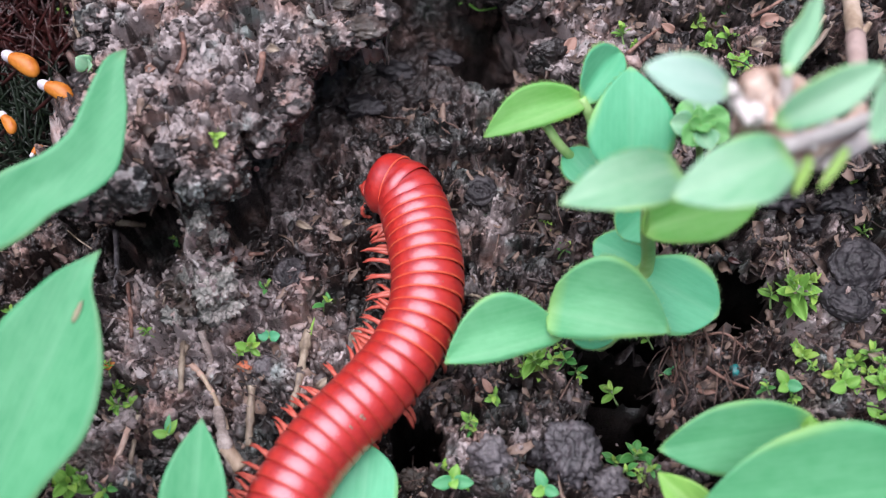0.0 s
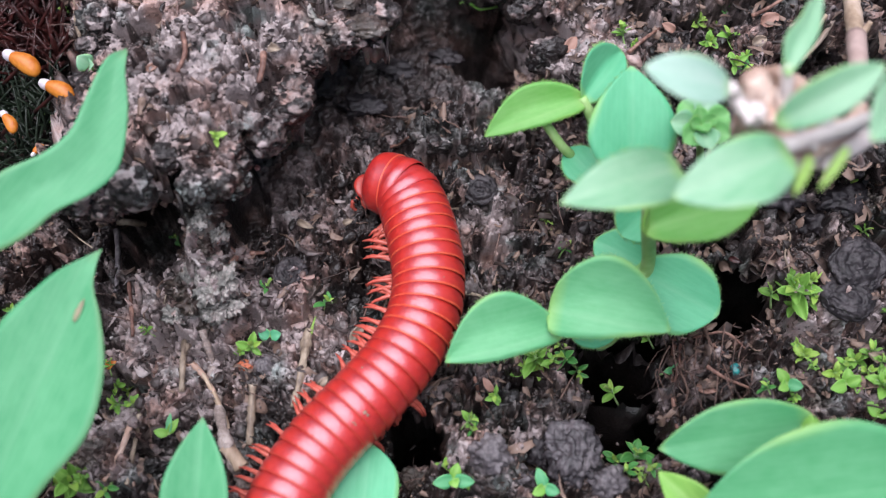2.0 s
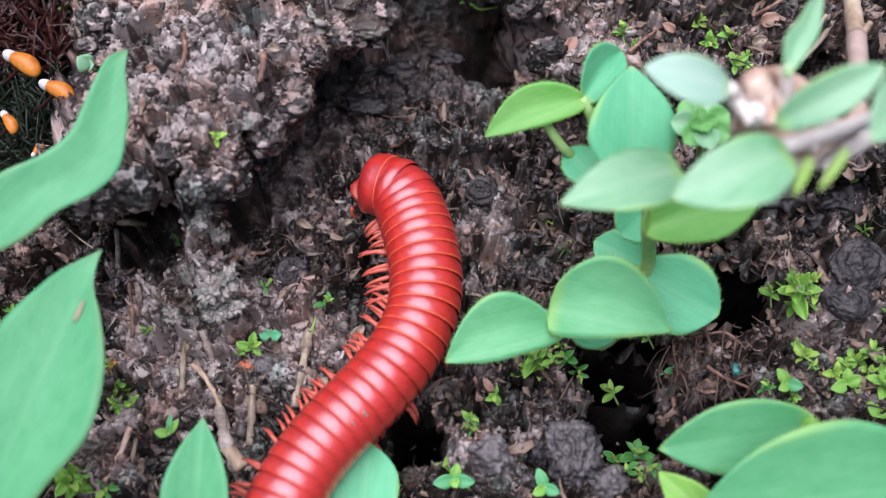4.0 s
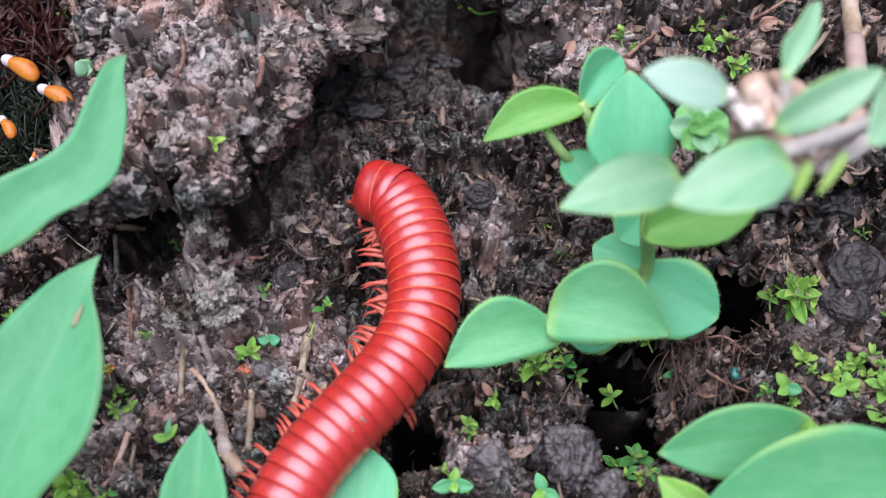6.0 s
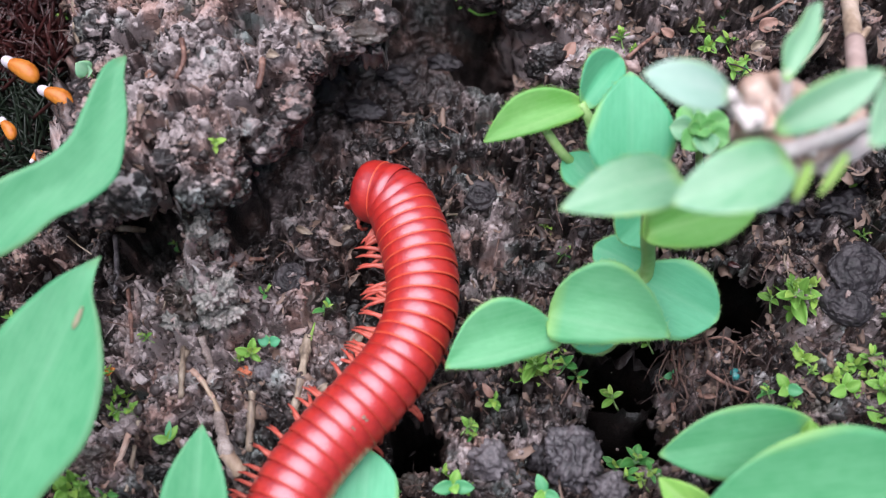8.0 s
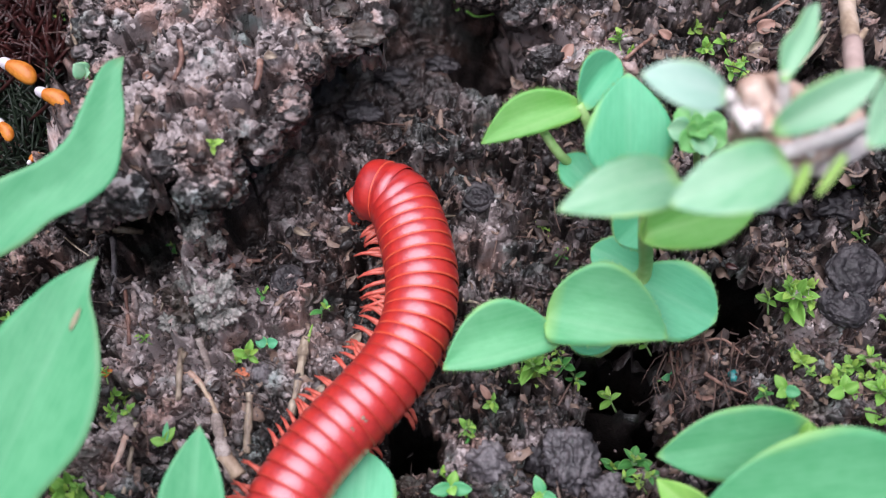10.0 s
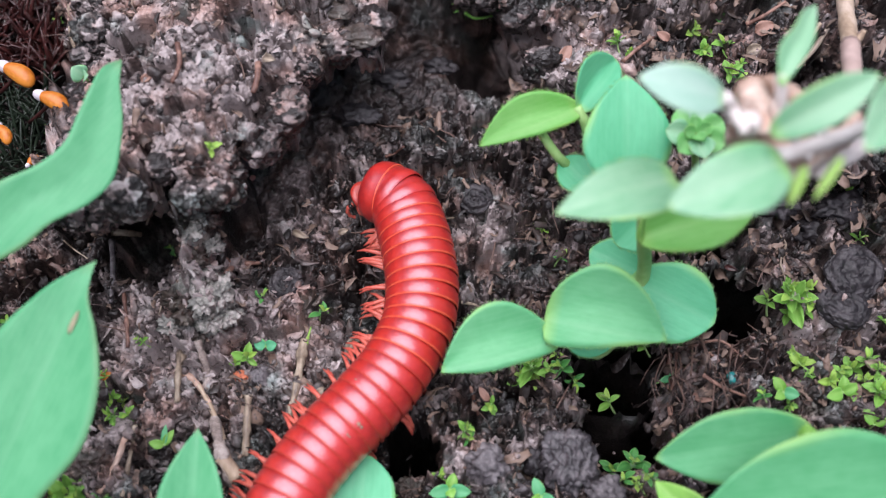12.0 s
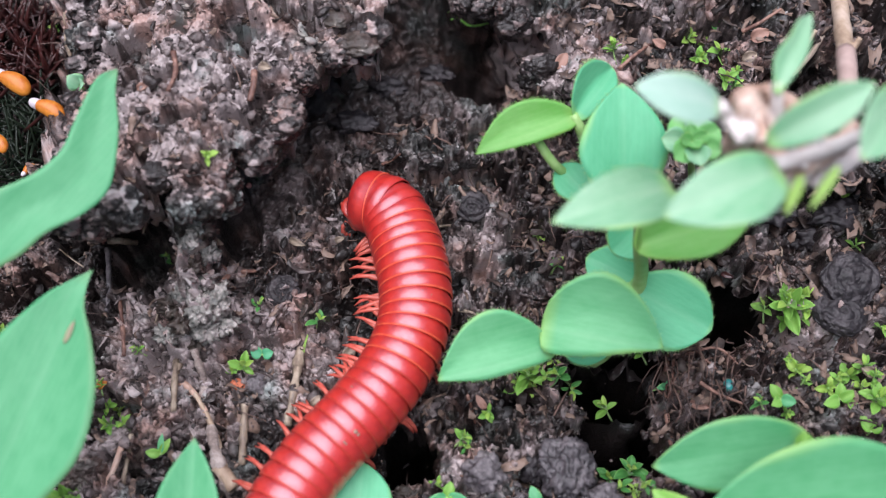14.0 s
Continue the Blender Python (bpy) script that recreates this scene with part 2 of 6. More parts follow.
M_RED.node_tree.nodes["Principled BSDF"].inputs["Coat Roughness"].default_value = 0.27
M_RED.node_tree.nodes["Principled BSDF"].inputs["Coat IOR"].default_value = 1.6
M_RED.node_tree.nodes["Principled BSDF"].inputs["Specular Tint"].default_value = (0.86, 0.8, 1.0, 1)
tint_patches(M_RED, 2.3, (0.62, 0.7, 0.9), 190, 0.48, 0.62, 0.6)
M_RED_EDGE = material("orange_margin", ((0.5, 0.05, 0.028), (0.64, 0.1, 0.05)), 500, (0.3, 0.45), 0.1, 2600, coat=0.2)
M_RED_DULL = material("dull_margin", ((0.3, 0.02, 0.016), (0.46, 0.045, 0.03)), 500, (0.3, 0.45), 0.1, 2600, coat=0.2)
M_SPECK = material("pale_speck", ((0.22, 0.13, 0.09), (0.36, 0.25, 0.19)), 900, (0.6, 0.8), 0.4, 3000)
M_LEG = material("leg_orange", ((0.45, 0.055, 0.04), (0.6, 0.14, 0.1)), 500, (0.3, 0.45), 0.1, 2600, 0.15)
M_EYE = material("eye_black", ((0.01, 0.008, 0.008), (0.03, 0.02, 0.02)), 800, (0.2, 0.3), 0.0)


# ---- mesh helpers ----
def part(name, bm, mats, parent=None, label="", smooth=True):
    """Links a bmesh, or a ready mesh, as one object under parent."""
    if isinstance(bm, bpy.types.Mesh):
        me = bm
    else:
        me = bpy.data.meshes.new(name)
        bm.normal_update()
        bm.to_mesh(me)
        bm.free()
        for mt in (mats if isinstance(mats, (list, tuple)) else [mats]):
            me.materials.append(mt)
        if smooth:
            me.shade_smooth()
    ob = new(name, me)
    if parent:
        ob.parent = parent
    if label:
        tagged(ob, label)
    return ob


def thing(name, place, label, category, group="", kind=""):
    ob = new(name)
    ob.empty_display_size = 0.002
    ob.location = Vector(place) * MM
    return tagged(ob, label, category, group, kind)


def tube(points, radii, sides=10, cap=True, bm=None, mat=0):
    """A bent tapered rod along points, in metres."""
    bm = bm or bmesh.new()
    pts = [Vector(p) for p in points]
    rings, side = [], None
    for i, p in enumerate(pts):
        d = (pts[min(i + 1, len(pts) - 1)] - pts[max(i - 1, 0)]).normalized()
        ref = side if side is not None else (Vector((0, 0, 1)) if abs(d.z) < 0.8 else Vector((1, 0, 0))).cross(d)
        side = (ref - d * ref.dot(d)).normalized()
        up = d.cross(side)
        rings.append([bm.verts.new(p + (side * math.cos(a) + up * math.sin(a)) * radii[i]) for a in [2 * math.pi * k / sides for k in range(sides)]])
    for a, b in zip(rings, rings[1:]):
        for k in range(sides):
            f = bm.faces.new((a[k], a[(k + 1) % sides], b[(k + 1) % sides], b[k]))
            f.material_index = mat
    if cap:
        for ring, flip in ((rings[0], True), (rings[-1], False)):
            f = bm.faces.new(ring[::-1] if flip else ring)
            f.material_index = mat
    return bm


def curve_points(points, n):
    """Catmull-Rom through points."""
    p = [Vector(q) for q in points]
    p = [p[0] * 2 - p[1]] + p + [p[-1] * 2 - p[-2]]
    out = []
    m = len(p) - 3
    for j in range(n):
        s = j / (n - 1) * m
        i = min(int(s), m - 1)
        t = s - i
        a, b, c, d = p[i:i + 4]
        out.append(0.5 * ((2 * b) + (c - a) * t + (2 * a - 5 * b + 4 * c - d) * t * t + (3 * b - a - 3 * c + d) * t ** 3))
    return out


def rod(name, parent, points, r0, r1, mat, label="", sides=10, n=14, knots=0.0):
    """Rod through points given in mm of the world; parent stands unrotated at its own place."""
    base = parent.location if parent else Vector()
    pts = [q * MM - base for q in curve_points(points, n)]
    radii = [(r0 + (r1 - r0) * i / (n - 1)) * (1 + knots * (noise.noise(q * 900) )) * MM for i, q in enumerate(pts)]
    return part(name, tube(pts, radii, sides), mat, parent, label)


def curve_at(table, u):
    """Smooth value at u from (u, value) pairs."""
    us, vs = [a for a, _ in table], [b for _, b in table]
    i = max(0, min(len(us) - 2, int(np.searchsorted(us, u, "right")) - 1))
    h = us[i + 1] - us[i]
    k = (u - us[i]) / h
    g = [(vs[min(j + 1, len(us) - 1)] - vs[max(j - 1, 0)]) / (us[min(j + 1, len(us) - 1)] - us[max(j - 1, 0)]) for j in (i, i + 1)]
    return (2 * k ** 3 - 3 * k * k + 1) * vs[i] + (k ** 3 - 2 * k * k + k) * h * g[0] + (3 * k * k - 2 * k ** 3) * vs[i + 1] + (k ** 3 - k * k) * h * g[1]


def blade(length, width, sag=0.0, side=0.0, fold=0.15, cup=0.1, widest=0.42, blunt=0.5, wave=0.0, thick=0.2, nu=40, nv=12, stalk=0.04, bend=None, profile=None, hairs=0):
    """A leaf blade from the origin along +y with its upper face to +z; lengths in mm."""
    bm = bmesh.new()
    rim = bm.verts.layers.float.new("rim")
    lay = {}
    seed = rng.uniform(0, 50)
    for j in range(nu + 1):
        u = j / nu
        uu = u ** (math.log(0.5) / math.log(widest))
        w = width * 0.5 * (math.sin(math.pi * min(1, max(0, uu))) ** (blunt + 0.25 * u)) + width * stalk * (1 - u)
        w = max(w, width * 0.004)
        drift = 0.0
        if bend:
            drift = curve_at(bend, u)
        if profile:
            w = max(0.5 * curve_at(profile, u), 0.02)
        for i in range(nv + 1):
            v = -1 + 2 * i / nv
            z = -sag * 4 * (u - u * u) * -1 + fold * abs(v) * w + cup * (v * v) * w - cup * 0.5 * w
            z += wave * noise.noise((seed + u * 3.5, v * 1.3, seed)) * width * 0.2 * abs(v)
            x = v * w * (1 + 0.03 * noise.noise((seed, u * 4, v))) + side * 4 * (u - u * u) + drift
            for k, dz in ((0, thick * 0.5), (1, -thick * 0.5)):
                edge = 0.25 if i in (0, nv) or j in (0, nu) else 1.0
                lay[j, i, k] = bm.verts.new((x * MM, u * length * MM, (z + dz * edge) * MM))
                lay[j, i, k][rim] = max(0.9 * abs(v) ** 4 * (0.6 + 0.9 * noise.noise((seed, u * 2.5, v))), 1 - u / 0.2, (u - 0.9) / 0.12, 0.0)
    for j in range(nu):
        for i in range(nv):
            bm.faces.new((lay[j, i, 0], lay[j, i + 1, 0], lay[j + 1, i + 1, 0], lay[j + 1, i, 0]))
            bm.faces.new((lay[j, i, 1], lay[j + 1, i, 1], lay[j + 1, i + 1, 1], lay[j, i + 1, 1]))
    for j in range(nu):
        for i, fl in ((0, True), (nv, False)):
            q = (lay[j, i, 0], lay[j, i, 1], lay[j + 1, i, 1], lay[j + 1, i, 0])
            bm.faces.new(q[::-1] if fl else q)
    for i in range(nv):
        for j, fl in ((0, False), (nu, True)):
            q = (lay[j, i, 0], lay[j, i, 1], lay[j, i + 1, 1], lay[j, i + 1, 0])
            bm.faces.new(q[::-1] if fl else q)
    bmesh.ops.recalc_face_normals(bm, faces=bm.faces)
    r = np.random.default_rng(int(seed * 1000))
    for _ in range(hairs):
        i, j = (0, nv)[int(r.integers(2))], int(r.integers(2, nu))
        p = lay[j, i, 0].co.lerp(lay[j + 1, i, 0].co, r.random())
        d = Vector((1 if i else -1, r.normal(0.5 * (j / nu - 0.3), 0.5), r.normal(0.2, 0.4))).normalized() * r.uniform(0.25, 0.6) * MM
        a = Vector((0, 0.025 * MM, 0))
        quad = [bm.verts.new(p - a), bm.verts.new(p + a), bm.verts.new(p + Vector((0, 0, 0.04 * MM))), bm.verts.new(p + d)]
        for v in quad:
            v[rim] = 1.0
        for t in ((0, 1, 3), (1, 2, 3), (2, 0, 3)):
            bm.faces.new([quad[k] for k in t])
    return bm


def leaf(parent, base, tip, width, mat, roll=0.0, face=(0, -0.42, 0.9), label="", name="leaf", **shape):
    """A blade from base to tip (mm of the world), its upper side towards face, turned by roll degrees about its length."""
    b, t = Vector(base), Vector(tip)
    y = (t - b).normalized()
    z = Vector(face)
    z = (z - y * z.dot(y)).normalized()
    x = y.cross(z)
    ob = part(name, blade((t - b).length, width, **shape), mat, parent, label)
    m = Matrix((x, y, z)).transposed().to_4x4() @ Matrix.Rotation(radians(roll), 4, "Y")
    m.translation = b * MM - (parent.location if parent else Vector())
    ob.matrix_basis = m
    return ob


# ---- ground ----
def lattice(ix, iy, seed):
    h = (ix.astype(np.int64) * 374761393 + iy.astype(np.int64) * 668265263 + seed * 2147483647) & 0xFFFFFFFF
    h = ((h ^ (h >> 13)) * 1274126177) & 0xFFFFFFFF
    h = ((h ^ (h >> 16)) * 2246822519) & 0xFFFFFFFF
    return ((h ^ (h >> 15)) & 0xFFFF) / 65535.0


def smooth_noise(x, y, seed):
    ix, iy = np.floor(x), np.floor(y)
    fx, fy = x - ix, y - iy
    fx, fy = fx * fx * (3 - 2 * fx), fy * fy * (3 - 2 * fy)
    a, b = lattice(ix, iy, seed), lattice(ix + 1, iy, seed)
    c, d = lattice(ix, iy + 1, seed), lattice(ix + 1, iy + 1, seed)
    return (a + (b - a) * fx) * (1 - fy) + (c + (d - c) * fx) * fy


def fbm(x, y, seed, octaves=4):
    s, amp, tot = 0, 0.5, 0
    for o in range(octaves):
        s, tot = s + amp * smooth_noise(x * 2 ** o + 17.3 * o, y * 2 ** o - 9.1 * o, seed + o), tot + amp
        amp *= 0.52
    return s / tot - 0.5


def cells(x, y, seed):
    """Distance to the nearest and next random point of a jittered lattice, and that cell's own number."""
    ix, iy = np.floor(x), np.floor(y)
    f1, f2, own = np.full(x.shape, 9.0), np.full(x.shape, 9.0), np.zeros(x.shape)
    for dx in (-1, 0, 1):
        for dy in (-1, 0, 1):
            cx, cy = ix + dx, iy + dy
            d = np.hypot(cx + lattice(cx, cy, seed) - x, cy + lattice(cx, cy, seed + 1) - y)
            near = d < f1
            f2 = np.where(near, f1, np.minimum(f2, d))
            own = np.where(near, lattice(cx, cy, seed + 2), own)
            f1 = np.minimum(f1, d)
    return f1, f2, own


def step(a, b, v):
    t = np.clip((v - a) / (b - a), 0, 1)
    return t * t * (3 - 2 * t)


def inside(x, y, outline):
    """Signed distance to an outline in mm, positive inside."""
    d, odd = np.full(x.shape, 1e9), np.zeros(x.shape, bool)
    for (ax, ay), (bx, by) in zip(outline, outline[1:] + outline[:1]):
        ex, ey = bx - ax, by - ay
        k = np.clip(((x - ax) * ex + (y - ay) * ey) / (ex * ex + ey * ey), 0, 1)
        d = np.minimum(d, np.hypot(x - ax - k * ex, y - ay - k * ey))
        odd ^= ((ay > y) != (by > y)) & (x < ex * (y - ay) / (ey if ey else 1e-9) + ax)
    return np.where(odd, d, -d)


# the overhanging soil mass, the lower bank behind the seedlings, and the sunken muddy hollow between them
MOUND = [
    (-5.3, 36.0), (-5.7, 27.7), (-6.1, 24.6), (-8.5, 20.8), (-13.2, 19.6), (-14.3, 17.3), (-16.3, 14.6), (-16.3, 10.2), (-19.0, 8.8), (-20.3, 6.8), (-23.5, 5.4), (-24.1, 2.5), (-24.2, -0.3), (-26.1, -1.4), (-30.2, -1.4), (-32.0, 1.5), (-34.8, 0.8), (-36.6, -1.0), (-41.1, -3.0), (-45.6, -4.0), (-48.9, 0.2), (-46.4, 10.5), (-47.6, 22.4), (-49.6, 36.0), (-52.0, 70.0), (0.0, 70.0)
]
BANK = [
    (2.0, 60.0), (3.0, 36.6), (9.3, 34.3), (11.6, 31.8), (11.8, 25.6), (14.0, 21.9), (17.3, 20.5), (30.4, 21.4), (38.7, 13.4), (46.8, 7.4), (60.0, 7.3), (82.0, 6.0), (84.0, 60.0)
]
HOLLOW = [
    (-8.5, 58.0), (12.9, 58.0), (14.1, 33.3), (9.9, 26.2), (-2.0, 27.6), (-10.5, 22.4), (-19.0, 15.5), (-20.5, 8.0), (-27.4, 2.8), (-32.8, 7.2), (-31.7, 13.7), (-29.7, 22.4), (-20.0, 34.3), (-14.1, 44.6)
]
# pits and humps: x, y, reach across, reach along, height
PITS = [
    (38.0, 3.0, 4.0, 3.0, -12.0),
    (-40.5, 3.6, 5.0, 6.4, -13.0),
    (-27.2, 6.0, 2.4, 4.6, -6.0),
    (11.6, -18.6, 3.6, 1.8, -6.0),
    (3.4, -21.0, 2.6, 3.0, -6.0),
    (33.6, -9.6, 3.4, 2.4, -7.0),
    (46.0, -9.0, 3.4, 2.0, -8.0),
    (2.6, 14.2, 6.4, 1.7, -5.0),
    (8.6, 34.4, 7.0, 6.4, -20.0),
    (1.4, 18.6, 6.0, 2.6, 3.6),
    (-30.9, 3.0, 2.5, 6.5, 14.0),
    (-30.6, -6.4, 4.4, 4.0, 6.5),
    (-30.2, -11.6, 4.6, 3.2, 4.5),
    (-41.0, -18.6, 3.2, 2.6, -5.0),
    (-24.6, -12.6, 3.2, 1.6, -3.5),
    (-11.5, -6.4, 3.0, 3.4, -4.0),
    (34.0, -22.8, 4.0, 2.4, -6.0),
    (48.4, -12.0, 4.0, 1.6, -5.0),
    (57.0, -11.4, 3.4, 1.6, -5.0),
    (40.0, -16.4, 5.0, 3.0, 3.0),
    (11.0, -22.4, 5.0, 3.0, 2.0),
    (52.0, 30.0, 6.5, 3.6, -9.0),
    (36.0, 37.0, 5.0, 2.4, -8.0),
    (-61.2, 25.5, 7.5, 14.7, -8.0),
    (-52.0, -4.0, 6.0, 2.4, -6.0),
    (-35.6, -13.6, 2.6, 1.6, -4.0),
    (58.8, 0.9, 3.1, 4.1, -5.0),
    (7.4, 9.6, 3.4, 2.6, -2.5),
]
LIP = [(-13.8, 16.5), (-9.8, 17.4), (-5.1, 17.9), (-3.1, 15.8), (1.3, 15.1), (5.3, 15.8), (7.7, 17.4), (10.1, 18.8)]
# holes opened where the soil is darkest, partly mere shade, widening below the skin: x, y, reach across, reach along
DARK_HOLES = [
    (23.4, -22.8, 6.0, 7.0),
    (23.2, -14.5, 8.0, 4.5),
    (39.2, -6.6, 5.0, 5.6),
    (-3.8, -26.4, 3.8, 4.6),
]
# dry crusted patches, some only paled to stand for lit soil: x, y, reach across, reach along
DRY_AND_LIT = [
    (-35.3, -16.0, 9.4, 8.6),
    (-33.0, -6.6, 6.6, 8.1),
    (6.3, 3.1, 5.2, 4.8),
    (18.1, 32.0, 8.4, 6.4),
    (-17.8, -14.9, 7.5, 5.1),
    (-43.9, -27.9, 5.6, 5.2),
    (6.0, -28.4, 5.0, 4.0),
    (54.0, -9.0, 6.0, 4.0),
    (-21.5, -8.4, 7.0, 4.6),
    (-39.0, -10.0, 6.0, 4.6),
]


def grains(x, y, size, seed):
    """Rounded, tilted pieces of one size: their relief from about -1 to 1, the gap between them, and each one's own number."""
    px, py = (x + 0.55 * size * fbm(x / size * 0.9, y / size * 0.9, seed + 7, 2)) / size, (y + 0.55 * size * fbm(x / size * 0.9, y / size * 0.9, seed + 9, 2)) / size
    ix, iy = np.floor(px), np.floor(py)
    f1, f2, own = np.full(x.shape, 9.0), np.full(x.shape, 9.0), np.zeros(x.shape)
    tilt = np.zeros(x.shape)
    for dx in (-1, 0, 1):
        for dy in (-1, 0, 1):
            cx, cy = ix + dx, iy + dy
            ex, ey = px - cx - lattice(cx, cy, seed), py - cy - lattice(cx, cy, seed + 1)
            n = lattice(cx, cy, seed + 2)
            squeeze = 0.6 + 0.8 * lattice(cx, cy, seed + 3)
            c, s = np.cos(6.283 * n), np.sin(6.283 * n)
            u, v = (ex * c + ey * s) * squeeze, (ey * c - ex * s) / squeeze
            d = np.hypot(u, v)
            nearer = d < f1
            f2 = np.where(nearer, f1, np.minimum(f2, d))
            own = np.where(nearer, n, own)
            tilt = np.where(nearer, u * np.cos(11 * n) + v * np.sin(17 * n), tilt)
            f1 = np.minimum(f1, d)
    rise = (lattice(np.floor(own * 99991), np.floor(own * 4099), seed + 4) - 0.5)
    return 0.75 * (1 - np.minimum(1, f1 * 1.15) ** 2) + 1.15 * tilt + 1.1 * rise - 0.45, 1 - step(0.0, 0.22, f2 - f1), own


def mouth(x, y, cx, cy, rx, ry):
    """How far out from a dark hole's middle, 1 at its lip."""
    return np.hypot((x - cx) / rx, (y - cy) / ry) * (1 + 0.7 * fbm(x / 2.4, y / 2.4, 271, 3))


def surface(x, y):
    """Places of the soil's skin over the plan points x, y (mm), its crust with the painted light and shade, and each
    piece's own tone.
    """
    near = np.exp(-(np.maximum(0, np.hypot(x, y) - 110) / 80) ** 2)
    wx, wy = x + 3.2 * fbm(x / 6, y / 6, 3) + 1.2 * fbm(x / 1.7, y / 1.7, 13, 2), y + 3.2 * fbm(x / 6, y / 6, 8) + 1.2 * fbm(x / 1.7, y / 1.7, 18, 2)
    h = 5 * fbm(x / 22, y / 22, 11, 3) + 60 * (1 - near) * fbm(x / 420, y / 420, 5, 3)
    sm = inside(wx + 6.0, wy - 14.0, MOUND) - 0.3
    mound = step(-2.2, 1.6, sm)
    sb = inside(wx + 0.5, wy - 6.0, BANK)
    bank = step(-1.4, 1.6, sb) * (1 - mound)
    sh = inside(wx, wy, HOLLOW)
    hollow = step(-3, 3, sh) * (1 - mound) * (1 - bank)
    h = h + mound * (17 + 3.5 * step(0, 20, sm)) + bank * (8 + 3 * step(0, 25, sb)) - (5 * step(-3, 5, sh) + 8 * step(4, 16, sh)) * (1 - mound) * (1 - bank)
    h = h + (mound + 0.5 * bank) * 5.0 * fbm(x / 9, y / 9, 151, 3)
    for cx, cy, rx, ry, dh in PITS:
        h = h + dh * (1 - mound) * np.exp(-(((wx - cx) / rx) ** 2 + ((wy - cy) / ry) ** 2) ** (3.0 if dh < 0 else 1.5))
    for cx, cy, rx, ry in DARK_HOLES:
        h = h - 5 * np.exp(-mouth(wx, wy, cx, cy, rx, ry) ** 6)
    # paled patches and the darkened hollow also hold painted light and shade
    dry = sum(np.exp(-(((wx - cx) / rx) ** 2 + ((wy - cy) / ry) ** 2) ** 2) for cx, cy, rx, ry in DRY_AND_LIT)
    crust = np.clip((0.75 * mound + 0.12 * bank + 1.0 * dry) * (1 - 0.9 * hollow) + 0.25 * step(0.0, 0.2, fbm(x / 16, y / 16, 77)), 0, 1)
    lean = step(4, 15, h) * mound
    ledge = step(2, 8, h) * bank
    # crumbs and flakes of earth, coarse to fine, with pits between them
    coarse = near * (1 - 0.8 * hollow)
    patch = 0.75 + 0.9 * fbm(x / 7, y / 7, 171, 2)
    tone = 0
    coarse = coarse * (1 - 0.38 * mound)
    for size, amp, gap, seed, share in ((4.6, 1.2, 0.8, 31, 0.2), (2.1, 0.82, 0.85, 41, 0.35), (1.05, 0.52, 0.62, 51, 0.3), (0.55, 0.25, 0.22, 57, 0.15)):
        g, slit, own = grains(x, y, size, seed)
        h = h + coarse * patch * (amp * g - gap * slit)
        tone = tone + share * own
    h = h - near * (1 - 0.85 * hollow) * (3.4 + 1.6 * mound) * (step(0.085, 0.175, fbm(x / 2.6, y / 2.6, 61, 3)) + 1.1 * step(0.075, 0.165, fbm(x / 5.5, y / 5.5, 65, 3)))
    h = h + near * 0.35 * fbm(x / 0.6, y / 0.6, 71, 2)
    tone = 0.47 + (tone - 0.47) * (1 - 0.7 * hollow) * near
    # smooth mud of the hollow: thin layers, broken off along curved edges, and a few cracks
    lay = 13 * fbm(wx / 12, wy / 12, 201, 3) + 0.22 * (y - x * 0.5)
    part_of = lay - np.floor(lay)
    f1, f2, own = cells(wx / 6.5, wy / 6.5, 221)
    h = h + hollow * near * (0.75 * (np.floor(lay) + step(0.0, 0.16, part_of)) - 0.5 * lay - 1.1 * (1 - step(0.0, 0.05, f2 - f1)) + 1.6 * (own - 0.5) * step(0, 0.1, f2 - f1) + 1.0 * fbm(x / 1.6, y / 1.6, 231, 3))
    # the steep sides crumble into knobs and notches
    wall = near * np.clip(4 * mound * (1 - mound) + 3 * bank * (1 - step(0, 3, sb)), 0, 1)
    side = wall * (5.0 * fbm((x + y) / 2.6, h / 2.6, 161, 3) + 3.0 * fbm((x - y) / 5.0, h / 5.0, 167, 2))
    return x + 6.0 * lean + 0.5 * ledge + side, y - 14.0 * lean - 6.0 * ledge - side + 0.8 * near * fbm(x / 1.8, y / 1.8, 91, 2), h, crust, tone


def spread(lo, hi, pitch, far):
    core = np.arange(lo, hi, pitch)
    out, stride = [], pitch
    while sum(out) < far:
        stride *= 1.33
        out.append(stride)
    run = np.cumsum(out)
    return np.concatenate([lo - run[::-1], core, core[-1] + run])


def mesh_from(name, co, faces, mats, smooth=True):
    me = bpy.data.meshes.new(name)
    me.from_pydata(co.tolist() if hasattr(co, "tolist") else co, [], faces.tolist() if hasattr(faces, "tolist") else faces)
    for mt in mats:
        me.materials.append(mt)
    if smooth:
        me.shade_smooth()
    return me


